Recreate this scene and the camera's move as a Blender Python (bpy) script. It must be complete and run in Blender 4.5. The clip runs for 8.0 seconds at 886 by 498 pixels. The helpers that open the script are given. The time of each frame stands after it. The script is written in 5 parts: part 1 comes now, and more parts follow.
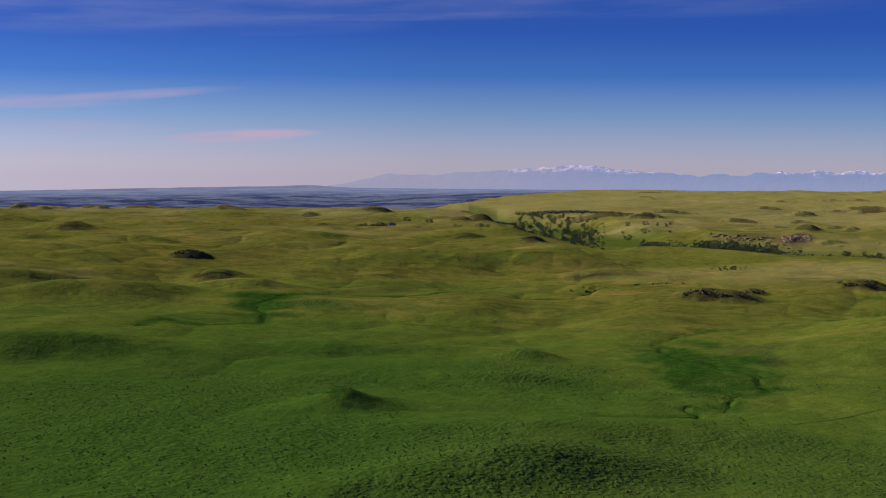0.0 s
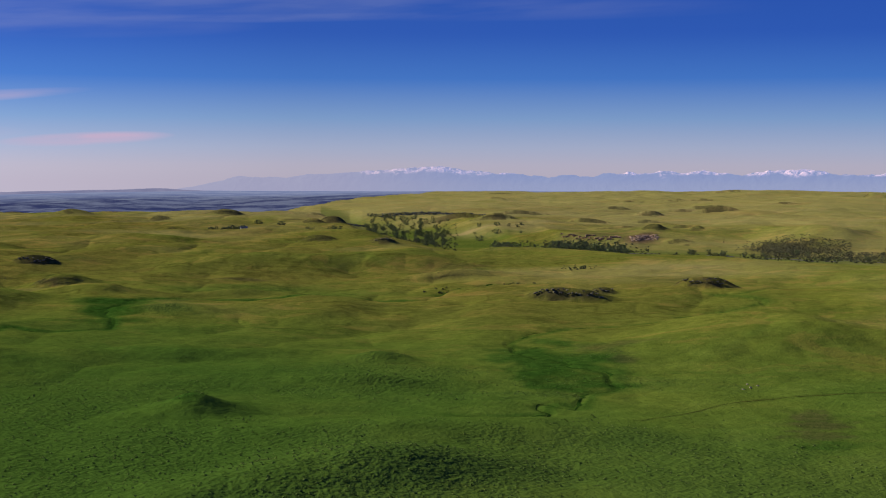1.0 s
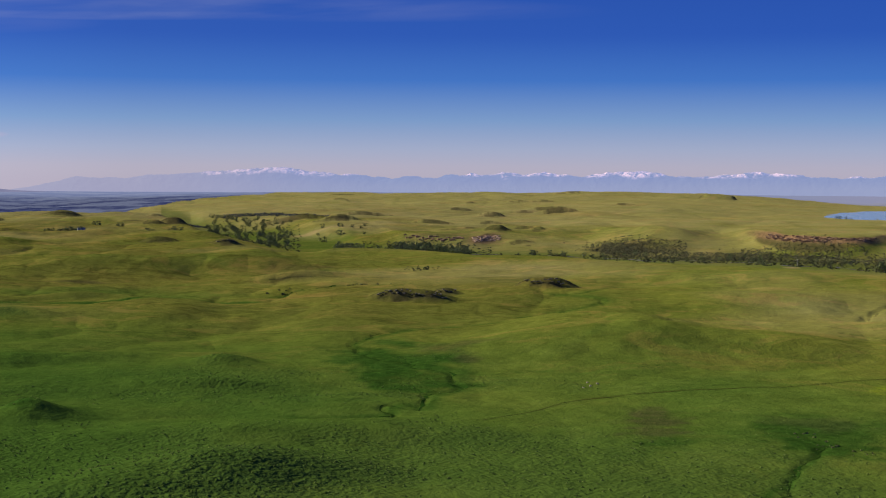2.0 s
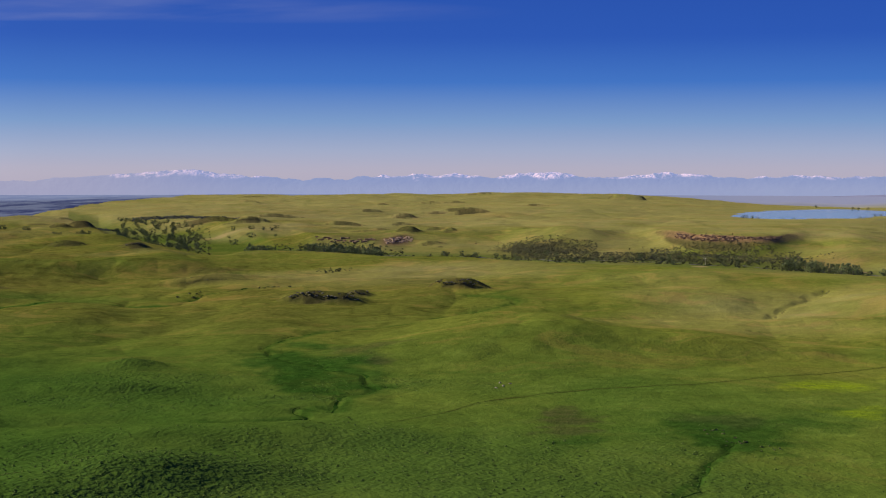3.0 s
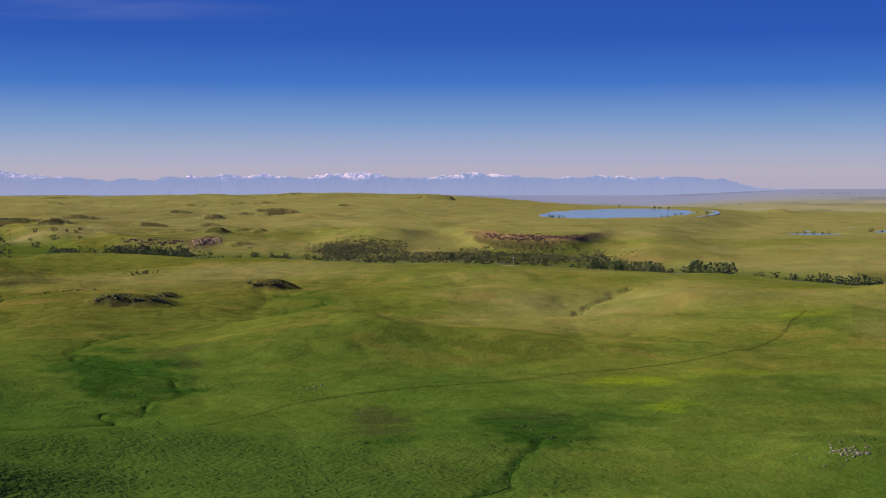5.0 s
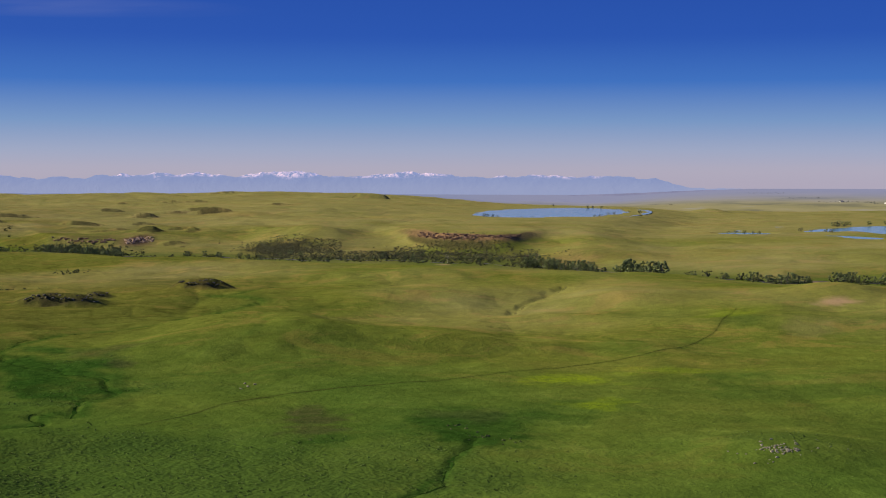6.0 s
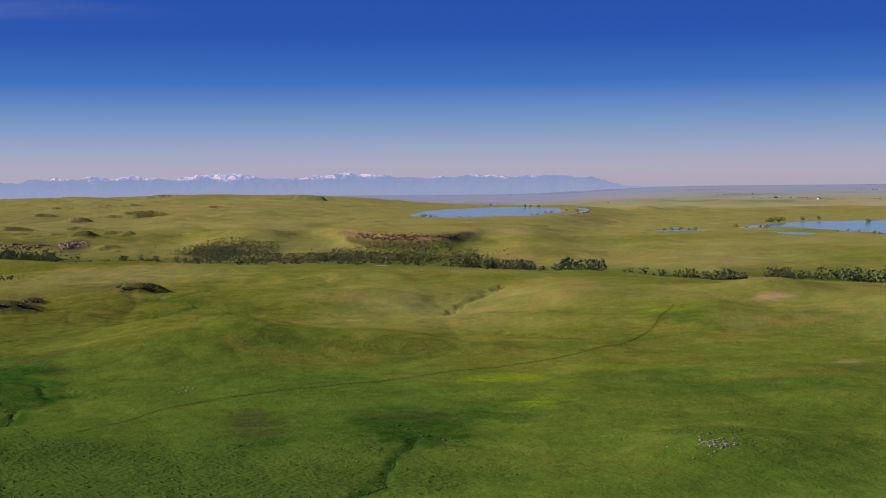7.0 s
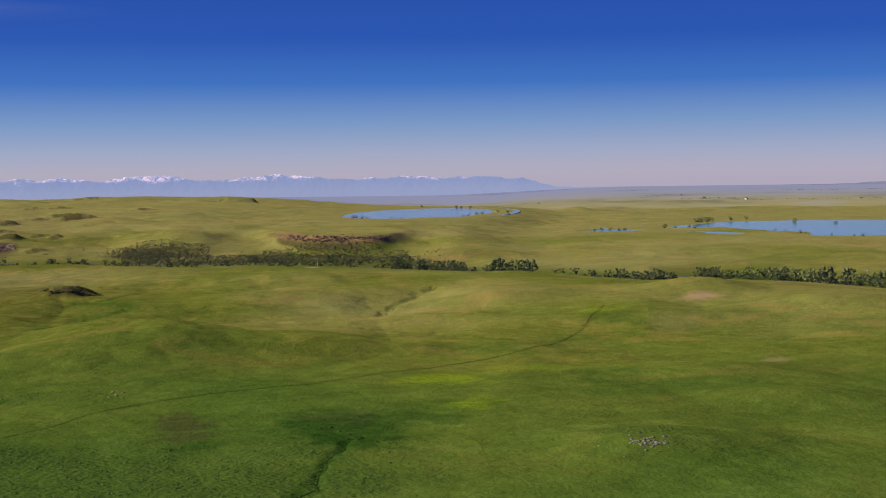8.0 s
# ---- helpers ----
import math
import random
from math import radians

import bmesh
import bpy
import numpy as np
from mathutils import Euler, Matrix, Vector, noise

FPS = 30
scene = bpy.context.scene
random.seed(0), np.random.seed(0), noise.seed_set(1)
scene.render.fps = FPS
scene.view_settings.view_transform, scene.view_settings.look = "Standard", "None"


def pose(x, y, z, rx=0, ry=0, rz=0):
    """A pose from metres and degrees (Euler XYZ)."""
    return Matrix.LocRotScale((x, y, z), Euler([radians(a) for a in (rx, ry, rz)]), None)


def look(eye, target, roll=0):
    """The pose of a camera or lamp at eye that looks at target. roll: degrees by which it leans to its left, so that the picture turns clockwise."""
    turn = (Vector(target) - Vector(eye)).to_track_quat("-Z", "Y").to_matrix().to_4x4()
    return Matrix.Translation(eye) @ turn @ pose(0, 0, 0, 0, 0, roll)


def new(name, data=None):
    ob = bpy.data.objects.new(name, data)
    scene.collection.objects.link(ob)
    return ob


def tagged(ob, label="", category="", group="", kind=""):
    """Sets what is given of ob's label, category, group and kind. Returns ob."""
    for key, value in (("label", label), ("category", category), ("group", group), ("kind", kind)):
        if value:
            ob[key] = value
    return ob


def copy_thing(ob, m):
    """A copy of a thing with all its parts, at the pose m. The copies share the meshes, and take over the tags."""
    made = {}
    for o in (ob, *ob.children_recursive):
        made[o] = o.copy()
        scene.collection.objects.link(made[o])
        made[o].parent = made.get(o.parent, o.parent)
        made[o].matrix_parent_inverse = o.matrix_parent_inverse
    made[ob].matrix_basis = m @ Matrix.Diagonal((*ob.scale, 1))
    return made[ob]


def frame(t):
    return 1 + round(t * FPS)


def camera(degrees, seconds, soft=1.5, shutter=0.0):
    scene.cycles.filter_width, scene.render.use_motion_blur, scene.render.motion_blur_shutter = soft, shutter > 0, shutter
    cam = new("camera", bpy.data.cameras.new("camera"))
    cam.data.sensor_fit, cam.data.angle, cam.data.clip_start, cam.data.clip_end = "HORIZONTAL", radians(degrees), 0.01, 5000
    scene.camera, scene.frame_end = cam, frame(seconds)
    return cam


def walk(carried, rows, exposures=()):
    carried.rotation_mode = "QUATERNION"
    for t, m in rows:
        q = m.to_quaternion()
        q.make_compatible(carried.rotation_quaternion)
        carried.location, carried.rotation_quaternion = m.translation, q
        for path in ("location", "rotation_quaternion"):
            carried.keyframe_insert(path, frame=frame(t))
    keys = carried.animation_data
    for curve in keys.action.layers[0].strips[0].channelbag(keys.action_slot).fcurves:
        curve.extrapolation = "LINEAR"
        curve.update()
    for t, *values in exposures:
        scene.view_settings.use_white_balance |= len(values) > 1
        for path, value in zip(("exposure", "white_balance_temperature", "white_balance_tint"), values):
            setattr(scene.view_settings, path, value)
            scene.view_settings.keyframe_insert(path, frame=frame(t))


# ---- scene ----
cam = camera(34.0, 8.0, soft=1.1)
PATH = [
    (0, pose(0, 0, 70, 87.22, 0, 8.00) @ pose(0, 0, 0, 0, 0, 0.52)),
    (0.5, pose(0, 0, 70, 87.28, 0, 5.04) @ pose(0, 0, 0, 0, 0, 0.35)),
    (1, pose(0, 0, 70, 87.33, 0, 2.18) @ pose(0, 0, 0, 0, 0, 0.20)),
    (1.5, pose(0, 0, 70, 87.35, 0, -0.99) @ pose(0, 0, 0, 0, 0, 0.09)),
    (2, pose(0, 0, 70, 87.40, 0, -4.01) @ pose(0, 0, 0, 0, 0, 0.33)),
    (2.2, pose(0, 0, 70, 87.43, 0, -4.91) @ pose(0, 0, 0, 0, 0, 0.05)),
    (3.3, pose(0, 0, 70, 87.45, 0, -8.31) @ pose(0, 0, 0, 0, 0, 0.28)),
    (3.5, pose(0, 0, 70, 87.43, 0, -8.89) @ pose(0, 0, 0, 0, 0, 0.38)),
    (4, pose(0, 0, 70, 87.45, 0, -10.67) @ pose(0, 0, 0, 0, 0, 0.26)),
    (4.5, pose(0, 0, 70, 87.47, 0, -12.89) @ pose(0, 0, 0, 0, 0, 0.09)),
    (5, pose(0, 0, 70, 87.48, 0, -14.98) @ pose(0, 0, 0, 0, 0, -0.05)),
    (5.2, pose(0, 0, 70, 87.49, 0, -15.53) @ pose(0, 0, 0, 0, 0, -0.12)),
    (6.3, pose(0, 0, 70, 87.44, 0, -18.23) @ pose(0, 0, 0, 0, 0, -0.12)),
    (6.5, pose(0, 0, 70, 87.45, 0, -18.63) @ pose(0, 0, 0, 0, 0, -0.43)),
    (7, pose(0, 0, 70, 87.45, 0, -20.02) @ pose(0, 0, 0, 0, 0, -0.60)),
    (7.5, pose(0, 0, 70, 87.46, 0, -21.18) @ pose(0, 0, 0, 0, 0, -0.67)),
    (8, pose(0, 0, 70, 87.47, 0, -22.73) @ pose(0, 0, 0, 0, 0, -0.75)),
]
walk(cam, PATH, [(0, 0.58), (0.5, 0.65), (1.5, 0.73), (3.5, 0.75), (5, 0.76), (6.5, 0.65), (7, 0.66), (8, 0.70)])
# ---- the shape of the land ----
TABLE = np.random.RandomState(7).rand(256, 256)


def smooth(a, b, v):
    k = np.clip((v - a) / (b - a), 0, 1)
    return k * k * (3 - 2 * k)


def value_noise(x, y, seed=0):
    xi, yi = np.floor(x).astype(int), np.floor(y).astype(int)
    u, v = x - xi, y - yi
    u, v = u * u * u * (u * (6 * u - 15) + 10), v * v * v * (v * (6 * v - 15) + 10)
    xi, yi = xi + 37 * seed, yi + 91 * seed
    a, b = TABLE[xi & 255, yi & 255], TABLE[(xi + 1) & 255, yi & 255]
    c, d = TABLE[xi & 255, (yi + 1) & 255], TABLE[(xi + 1) & 255, (yi + 1) & 255]
    return (a * (1 - u) + b * u) * (1 - v) + (c * (1 - u) + d * u) * v - 0.5


def fbm(x, y, size, octaves=4, seed=0, gain=0.5):
    total, amp, turn = 0.0, 1.0, 0.6
    for i in range(octaves):
        c, s = math.cos(turn * i), math.sin(turn * i)
        total = total + amp * value_noise((c * x - s * y) / size, (s * x + c * y) / size, seed + i)
        amp, size = amp * gain, size * 0.5
    return total


def plan(bearing, reach):
    """A place on the map from a compass bearing in degrees (0 along y) and a distance in metres."""
    return reach * math.sin(radians(bearing)), reach * math.cos(radians(bearing))


def segment_distance(x, y, line):
    """Distance to a line of places, and how far along it (0 to 1) the nearest point lies."""
    best, along = np.full(np.shape(x), 1e9), np.zeros(np.shape(x))
    n = len(line) - 1
    for i in range(n):
        (ax, ay), (bx, by) = line[i], line[i + 1]
        dx, dy = bx - ax, by - ay
        k = np.clip(((x - ax) * dx + (y - ay) * dy) / (dx * dx + dy * dy), 0, 1)
        d = np.hypot(x - ax - k * dx, y - ay - k * dy)
        near = d < best
        best, along = np.where(near, d, best), np.where(near, (i + k) / n, along)
    return best, along


def curve_through(points, steps=8):
    """A smooth line (Catmull-Rom) through places given as bearing and reach."""
    p = [np.array(plan(*q)) for q in points]
    p = [2 * p[0] - p[1]] + p + [2 * p[-1] - p[-2]]
    out = []
    for i in range(1, len(p) - 2):
        for k in range(steps):
            t = k / steps
            q = 0.5 * (2 * p[i] + (p[i + 1] - p[i - 1]) * t + (2 * p[i - 1] - 5 * p[i] + 4 * p[i + 1] - p[i + 2]) * t * t
                       + (3 * p[i] - p[i - 1] - 3 * p[i + 1] + p[i + 2]) * t ** 3)
            out.append((float(q[0]), float(q[1])))
    out.append((float(p[-2][0]), float(p[-2][1])))
    return out


# the wooded river: bearing and distance of its bed
RIVER = [(-180, 4400), (-60, 5200), (-16, 5200), (-9, 3600), (-6.6, 2700), (-5.4, 2300), (-3.9, 2060), (-1, 1720), (0.8, 1640), (3.5, 1555), (5.5, 1500), (8.8, 1475),
         (12.1, 1415), (15.4, 1410), (19.8, 1330), (22, 1285), (24.6, 1210), (27.5, 1175), (30.8, 1115), (33, 1140), (36.2, 1110), (38.3, 1070), (40, 1040), (45, 1010), (90, 1200), (180, 4400)]
LAKES = []     # x, y, z, half length, half width, turn
KNOLLS = []    # bearing, distance, width of dark steep-fronted knolls
SPURS = [(33.4, 1900, 3.6, 30, 60), (34.6, 1830, 2.6, 30, 60), (36.0, 1740, 2.4, 34, 60), (32.2, 1900, 1.6, 16, 26)]
HILLS = []     # x, y, height, radii, turn, sharpness, cut


def lake(bearing, reach, z, length, width, turn, seed=0):
    LAKES.append((*plan(bearing, reach), z, length, width, radians(turn), seed))


def hill(bearing, reach, height, along, across, turn=0.0, sharp=1.0, cut=0.0):
    """A hill: radii along and across the line of sight's normal turned by turn; cut > 0 steepens the side towards the south."""
    HILLS.append((*plan(bearing, reach), height, along, across, radians(turn - bearing), sharp, cut))


def knoll(bearing, reach, height, width, across=18, cut=2.2):
    hill(bearing, reach, height, width, across, 0, 1.5, cut)
    KNOLLS.append((bearing, reach, width))


def lake_depth(x, y, place):
    """Above 0 inside the lake's shore, in fractions of its size."""
    lx, ly, lz, a, b, turn, seed = place
    c, s = math.cos(turn), math.sin(turn)
    u, v = (c * (x - lx) + s * (y - ly)) / a, (c * (y - ly) - s * (x - lx)) / b
    return 1 - np.sqrt(u * u + v * v) + 0.14 * fbm(x, y, 0.5 * a, 4, 30 + seed)


def creases(x, y, size, seed):
    """Rounded swells with narrow drainage lines between them: 0 in a line."""
    wx, wy = x + 0.5 * size * fbm(x, y, size * 1.3, 2, seed + 7), y + 0.5 * size * fbm(x, y, size * 1.3, 2, seed + 9)
    return np.sqrt(np.abs(fbm(wx, wy, size, 2, seed, 0.35)) + 0.012) - 0.11


def land(x, y):
    """Height of the ground."""
    r, az = np.hypot(x, y), np.degrees(np.arctan2(x, y))
    bed = np.interp(az, [p[0] for p in RIVER], [p[1] for p in RIVER])
    d = r - bed + 24 * fbm(x, y, 140, 2, 3) * (r > 700)
    ahead = 1 - smooth(60, 120, np.abs(az))
    beyond = smooth(1900, 2700, r)
    left, right = (1 - smooth(0, 1, (az + 4.5 + 11.5 * beyond) / (6 + 10 * beyond))) * ahead, smooth(22.5, 27, az) * ahead
    mid = (1 - left) * (1 - right)
    inside = smooth(-7.5, -5, az) * (1 - smooth(42, 50, az))
    # a flat valley floor, wide at the woods and narrow downstream
    broad = smooth(7, 10, az) * (1 - smooth(20.5, 23.5, az))
    half = 105 + 330 * (1 - smooth(-2.5, 1.0, az)) - 35 * smooth(22, 26, az) + 70 * broad
    valley = inside * np.exp(-(d / half) ** 4)
    # valley wall behind the river, steep where the red banks are
    steep = np.maximum.reduce([np.exp(-((az - 18.6) / 2.7) ** 4), np.exp(-((az - 3.9) / 2.2) ** 4), 0.6 * np.exp(-((az - 12.2) / 2.0) ** 4)])
    wide = 60 + 300 * (1 - steep)
    high = 9 + 6 * smooth(7, 13, az)
    shelf = mid * (1 - smooth(13, 21, az))
    z = smooth(-4, 4, az) * ahead * 6.0 * np.exp(-((d + 250) / 130) ** 2) * (1 - valley)
    z = z + mid * (high + 2 * broad) * smooth(66, 66 + wide, np.maximum(d - 85 * broad, r - 2450)) + shelf * (43 - high) * smooth(1600, 4700, r) * smooth(0, 300, np.maximum(d, r - 2450))
    z = z + right * (5.5 * smooth(80, 500, d) + 3 * smooth(900, 1700, d))
    z = z + left * (13 * smooth(900, 2200, r) - 19 * smooth(2450, 3100, r)) * (1 - valley)
    # rolling ground: broad swells, drainage lines between them, and small undulations drawn out along the slopes
    calm = smooth(230, 900, r)
    open_ground = (1 - 0.65 * np.exp(-((d + 90) / 260) ** 2) * inside) * (1 - 0.9 * valley)
    far = 1 - 0.25 * smooth(1500, 2800, r)
    roll = (1.6 + 3.2 * calm * left + 0.9 * calm * mid) * 2 * fbm(x, 0.72 * y, 260, 5, 11, 0.48) * (1 - 0.5 * right)
    roll = roll + (0.12 + 0.88 * calm) * (1.1 + 2.6 * left + 0.9 * mid) * (2.2 * creases(x, 0.75 * y, 230, 61) - 0.7)
    roll = roll + (0.3 + 0.7 * calm) * (0.9 + 1.3 * left) * 2 * (creases(x, 0.7 * y, 90, 63) - 0.2)
    roll = roll + smooth(480, 1000, r) * (2.6 * left + 2.2 * mid + 1.4 * right) * 2 * fbm(0.55 * x + 0.15 * y, 0.9 * y - 0.2 * x, 130, 3, 97)
    roll = roll + (0.35 + 0.65 * calm) * 1.9 * fbm(x, 0.7 * y, 52, 4, 91, 0.5)
    roll = roll + (0.3 + 0.7 * calm) * 0.9 * (creases(x, 0.5 * y, 34, 67) - 0.25)
    roll = roll + smooth(1500, 2300, r) * (1 - 0.6 * right) * 5.0 * (creases(x, 0.45 * y, 150, 71) - 0.28)
    roll = roll + smooth(1500, 2300, r) * 2.4 * (creases(x, 0.4 * y, 60, 73) - 0.28)
    z = z + roll * open_ground * far - 4.0 * valley
    for hx, hy, height, a, b, turn, sharp, cut in HILLS:
        near = (np.abs(x - hx) < 3.2 * max(a, b)) & (np.abs(y - hy) < 3.2 * max(a, b))
        if not near.any():
            continue
        px, py = x[near] - hx, y[near] - hy
        c, s = math.cos(turn), math.sin(turn)
        wob = 1 + 0.5 * fbm(x[near], y[near], 0.8 * min(a, b), 3, 23)
        u, v = (c * px + s * py) / a, (c * py - s * px) / b
        v = np.where(v < 0, v * (1 + cut), v)
        z[near] += height * np.exp(-((u * u + v * v) * wob) ** sharp)
    # stream beds and gullies
    for line, width, deep in ((CREEK_LEFT, 2.2, 0.6), (CREEK_MID, 2.0, 0.5), (CREEK_UP, 2.4, 0.8), (CREEK_FORK, 1.8, 0.5), (GULLY, 1.6, 0.4), (GULLY_FAR, 3.0, 1.2), (GULLY_LONG, 2.0, 0.5)):
        lx, ly = [p[0] for p in line], [p[1] for p in line]
        near = (x > min(lx) - 60) & (x < max(lx) + 60) & (y > min(ly) - 60) & (y < max(ly) + 60)
        if near.any():
            px, py = x[near], y[near]
            s, _ = segment_distance(px + 7 * fbm(px, py, 17, 3, 41), py + 7 * fbm(px, py, 17, 3, 43), line)
            z[near] -= deep * np.exp(-(s / width) ** 2) + 0.8 * deep * np.exp(-(s / (6 * width)) ** 2)
    for place in LAKES:
        size = 2.6 * max(place[3], place[4])
        near = (np.abs(x - place[0]) < size) & (np.abs(y - place[1]) < size)
        if near.any():
            depth = lake_depth(x[near], y[near], place)
            w = smooth(-1.1, -0.05, depth)
            z[near] = z[near] * (1 - w) + w * (place[2] + np.clip(-4.0 * depth, -2.5, 1.4))
    # low spurs that run out into the lake
    for bearing, reach, height, across, along in SPURS:
        px, py = plan(bearing, reach)
        b = radians(bearing)
        u, v = (x - px) * math.cos(b) - (y - py) * math.sin(b), (x - px) * math.sin(b) + (y - py) * math.cos(b)
        z = z + height * np.exp(-(u / across) ** 2 - (v / along) ** 2)
    # broken country and then the far plain climb to the horizon
    z = z + left * smooth(2800, 3300, r) * (1 - smooth(3800, 4700, r)) * 22 * np.abs(fbm(x, 0.6 * y, 520, 4, 81))
    plain = 38 + 19 * smooth(24, 30, az) * ahead - 20 * (1 - smooth(-25, -11, az))
    z = z + (plain - z) * (left * smooth(2900, 4800, r) + right * smooth(3000, 4850, r) + (1 - left - right) * smooth(4300, 4800, r))
    return z


# lakes and the small pond: bearing, distance, level, half sizes across and along the line of sight
lake(21.99, 2748, 18.0, 135, 470, -27, 1)
lake(38.7, 1960, 9.0, 245, 330, -39, 2)
lake(29.32, 1843, 9.3, 34, 40, -32, 4)

# near hills
hill(-12.01, 448, 6.0, 13, 14, 0, 0.8, 0.15)
hill(-3.97, 348, 5.5, 24, 24, 12, 1.0, 0.5)
hill(-8.91, 326, 4.0, 30, 22, 22, 1.0, 0.5)
hill(-2.42, 403, 3.0, 60, 24, 0, 1.0, 0.8)
hill(-24.01, 577, 8.0, 42, 32, 0, 1.2, 0.5)
hill(-4.69, 574, 4.0, 13, 14, -20, 1.0, 1.0)
hill(-5.02, 511, 2.4, 24, 9, -12, 1.0, 1.2)
hill(-9.85, 603, 3.0, 50, 24, 0, 1.0, 0.6)
hill(10.19, 660, 9.0, 46, 90, 0, 1.1, 0.25)
hill(15.23, 645, 4.0, 60, 70, 0, 1.1, 0.2)
hill(17.67, 629, 4.0, 60, 26, 0, 1.2, 0.7)
hill(31.25, 386, 3.6, 24, 24)
hill(33.23, 538, 3.0, 40, 30, 0, 1.1, 0.5)
hill(36.87, 476, 3.0, 28, 24, 0, 1.1, 0.5)
# middle ground before the river
hill(2.77, 859, 8.0, 24, 26, -14, 1.8, 3.5)
hill(4.06, 912, 5.0, 9, 13, 0, 1.3, 1.5)
hill(8.10, 948, 7.0, 17, 22, 0, 1.8, 3.5)
hill(6.60, 935, 4.0, 42, 36)
hill(-1.84, 1099, 7.0, 42, 30, 0, 1.2, 1.2)
hill(-5.85, 1236, 8.0, 95, 70, 0, 1.2, 0.6)
hill(-11.22, 1218, 6.5, 60, 60, 0, 1.2, 0.6)
hill(-10.09, 928, 5.0, 30, 20, 0, 1.3, 1.0)
hill(-15.65, 920, 7.0, 34, 34, 0, 1.1, 0.6)
hill(-20.53, 862, 8.0, 48, 44, 0, 1.1, 0.5)
hill(-24.00, 860, 6.5, 40, 40, 0, 1.1, 0.5)
hill(-17.01, 1053, 7.0, 20, 24, 0, 1.2, 0.8)
hill(-17.88, 1237, 6.5, 16, 18, 0, 1.6, 2.5)
hill(-12.88, 795, 3.0, 22, 30, 0, 1.2, 0.6)
hill(-22.96, 992, 5.0, 60, 24, 0, 1.2, 0.9)
hill(16.83, 1035, 5.0, 52, 50, 0, 1.1, 0.4)
hill(9.97, 713, 3.0, 44, 30)
hill(15.49, 893, 5.0, 56, 50, 0, 1.1, 0.4)
hill(24.40, 853, 5.0, 48, 44, 0, 1.1, 0.4)
hill(27.54, 1100, 2.0, 30, 40, 0, 1.1, 0.3)
hill(25.31, 1085, 1.5, 20, 40, 0, 1.1, 0.3)
hill(32.81, 885, 6.0, 32, 44, 0, 1.1, 0.3)
hill(37.92, 779, 5.0, 44, 44, 0, 1.1, 0.4)
hill(29.96, 731, 3.0, 50, 30, 0, 1.1, 0.6)
hill(21.93, 781, 3.5, 40, 26, 0, 1.1, 0.6)
hill(8.80, 1025, 3.0, 40, 30)
# hills towards the river's upper course
for spot in ((-4.52, 1498, 5.5, 12, 18, 2.5), (-7.15, 1564, 6.5, 20, 22, 1.5), (-6.54, 2067, 8.5, 18, 24, 2.5), (-7.32, 2006, 6, 14, 20, 2.0), (-10.67, 2319, 8, 26, 24, 1.5),
             (-12.74, 1820, 5.5, 18, 20, 1.5), (-13.27, 2201, 7, 14, 20, 2.0), (-16.42, 2399, 9, 30, 34, 0.8), (-18.70, 2754, 9, 30, 26, 1.5), (-17.94, 2819, 7, 20, 24, 1.5),
             (-24.29, 2491, 10, 20, 26, 1.2), (-23.41, 2352, 6, 12, 18, 1.5), (-21.69, 2546, 6, 18, 22, 1.2), (-22.32, 1736, 7, 22, 26, 0.8), (-21.27, 2471, 5, 14, 20, 1.2)):
    hill(*spot[:5], 0, 1.3, spot[5])
    KNOLLS.append((spot[0], spot[1], 0.8 * spot[3]))
hill(-22.32, 1783, 8.0, 40, 50, 0, 1.1, 0.4)
hill(-24.20, 1481, 6.0, 44, 36, 0, 1.1, 0.5)
hill(-20.21, 1478, 6.0, 50, 40, 0, 1.1, 0.5)
hill(-13.89, 1557, 6.0, 70, 50, 0, 1.1, 0.5)
hill(-8.99, 1710, 5.0, 60, 40, 0, 1.1, 0.5)
hill(-14.99, 1870, 5.0, 60, 40, 0, 1.1, 0.6)
# low dark outcrops on the plateau
for spot in ((4.62, 2688, 6, 26), (5.96, 2429, 7, 20), (7.26, 2586, 5, 38), (8.03, 2770, 5, 40), (8.48, 2541, 9, 34), (6.15, 1795, 6, 15), (7.15, 1846, 4, 22),
             (7.75, 1824, 4, 9), (7.04, 1662, 3, 14), (5.70, 2140, 5, 26), (3.46, 2150, 6, 30), (-0.10, 2155, 9, 26), (-1.88, 2236, 7, 50), (0.79, 2476, 6, 40),
             (9.03, 4102, 6, 60), (4.81, 1912, 3, 30), (11.02, 2938, 3, 26), (8.02, 3302, 5, 40)):
    knoll(*spot)
scatter = np.random.RandomState(5)
for k in range(12):
    knoll(scatter.uniform(-24, 14), scatter.uniform(2000, 4300), scatter.uniform(2.5, 5.5), scatter.uniform(12, 40), scatter.uniform(14, 24), scatter.uniform(0.8, 2.0))
hill(14.72, 3661, 12.0, 46, 34, 0, 4.0, 2.0)
hill(13.88, 1653, 3.5, 85, 70, 0, 1.0, 0.9)
hill(12.21, 1708, 4.0, 80, 63)
hill(23.08, 1392, 5.0, 60, 50, 0, 1.1, 0.6)
hill(28.00, 3189, 9.0, 40, 50)
hill(33.90, 1935, 3.0, 30, 31)

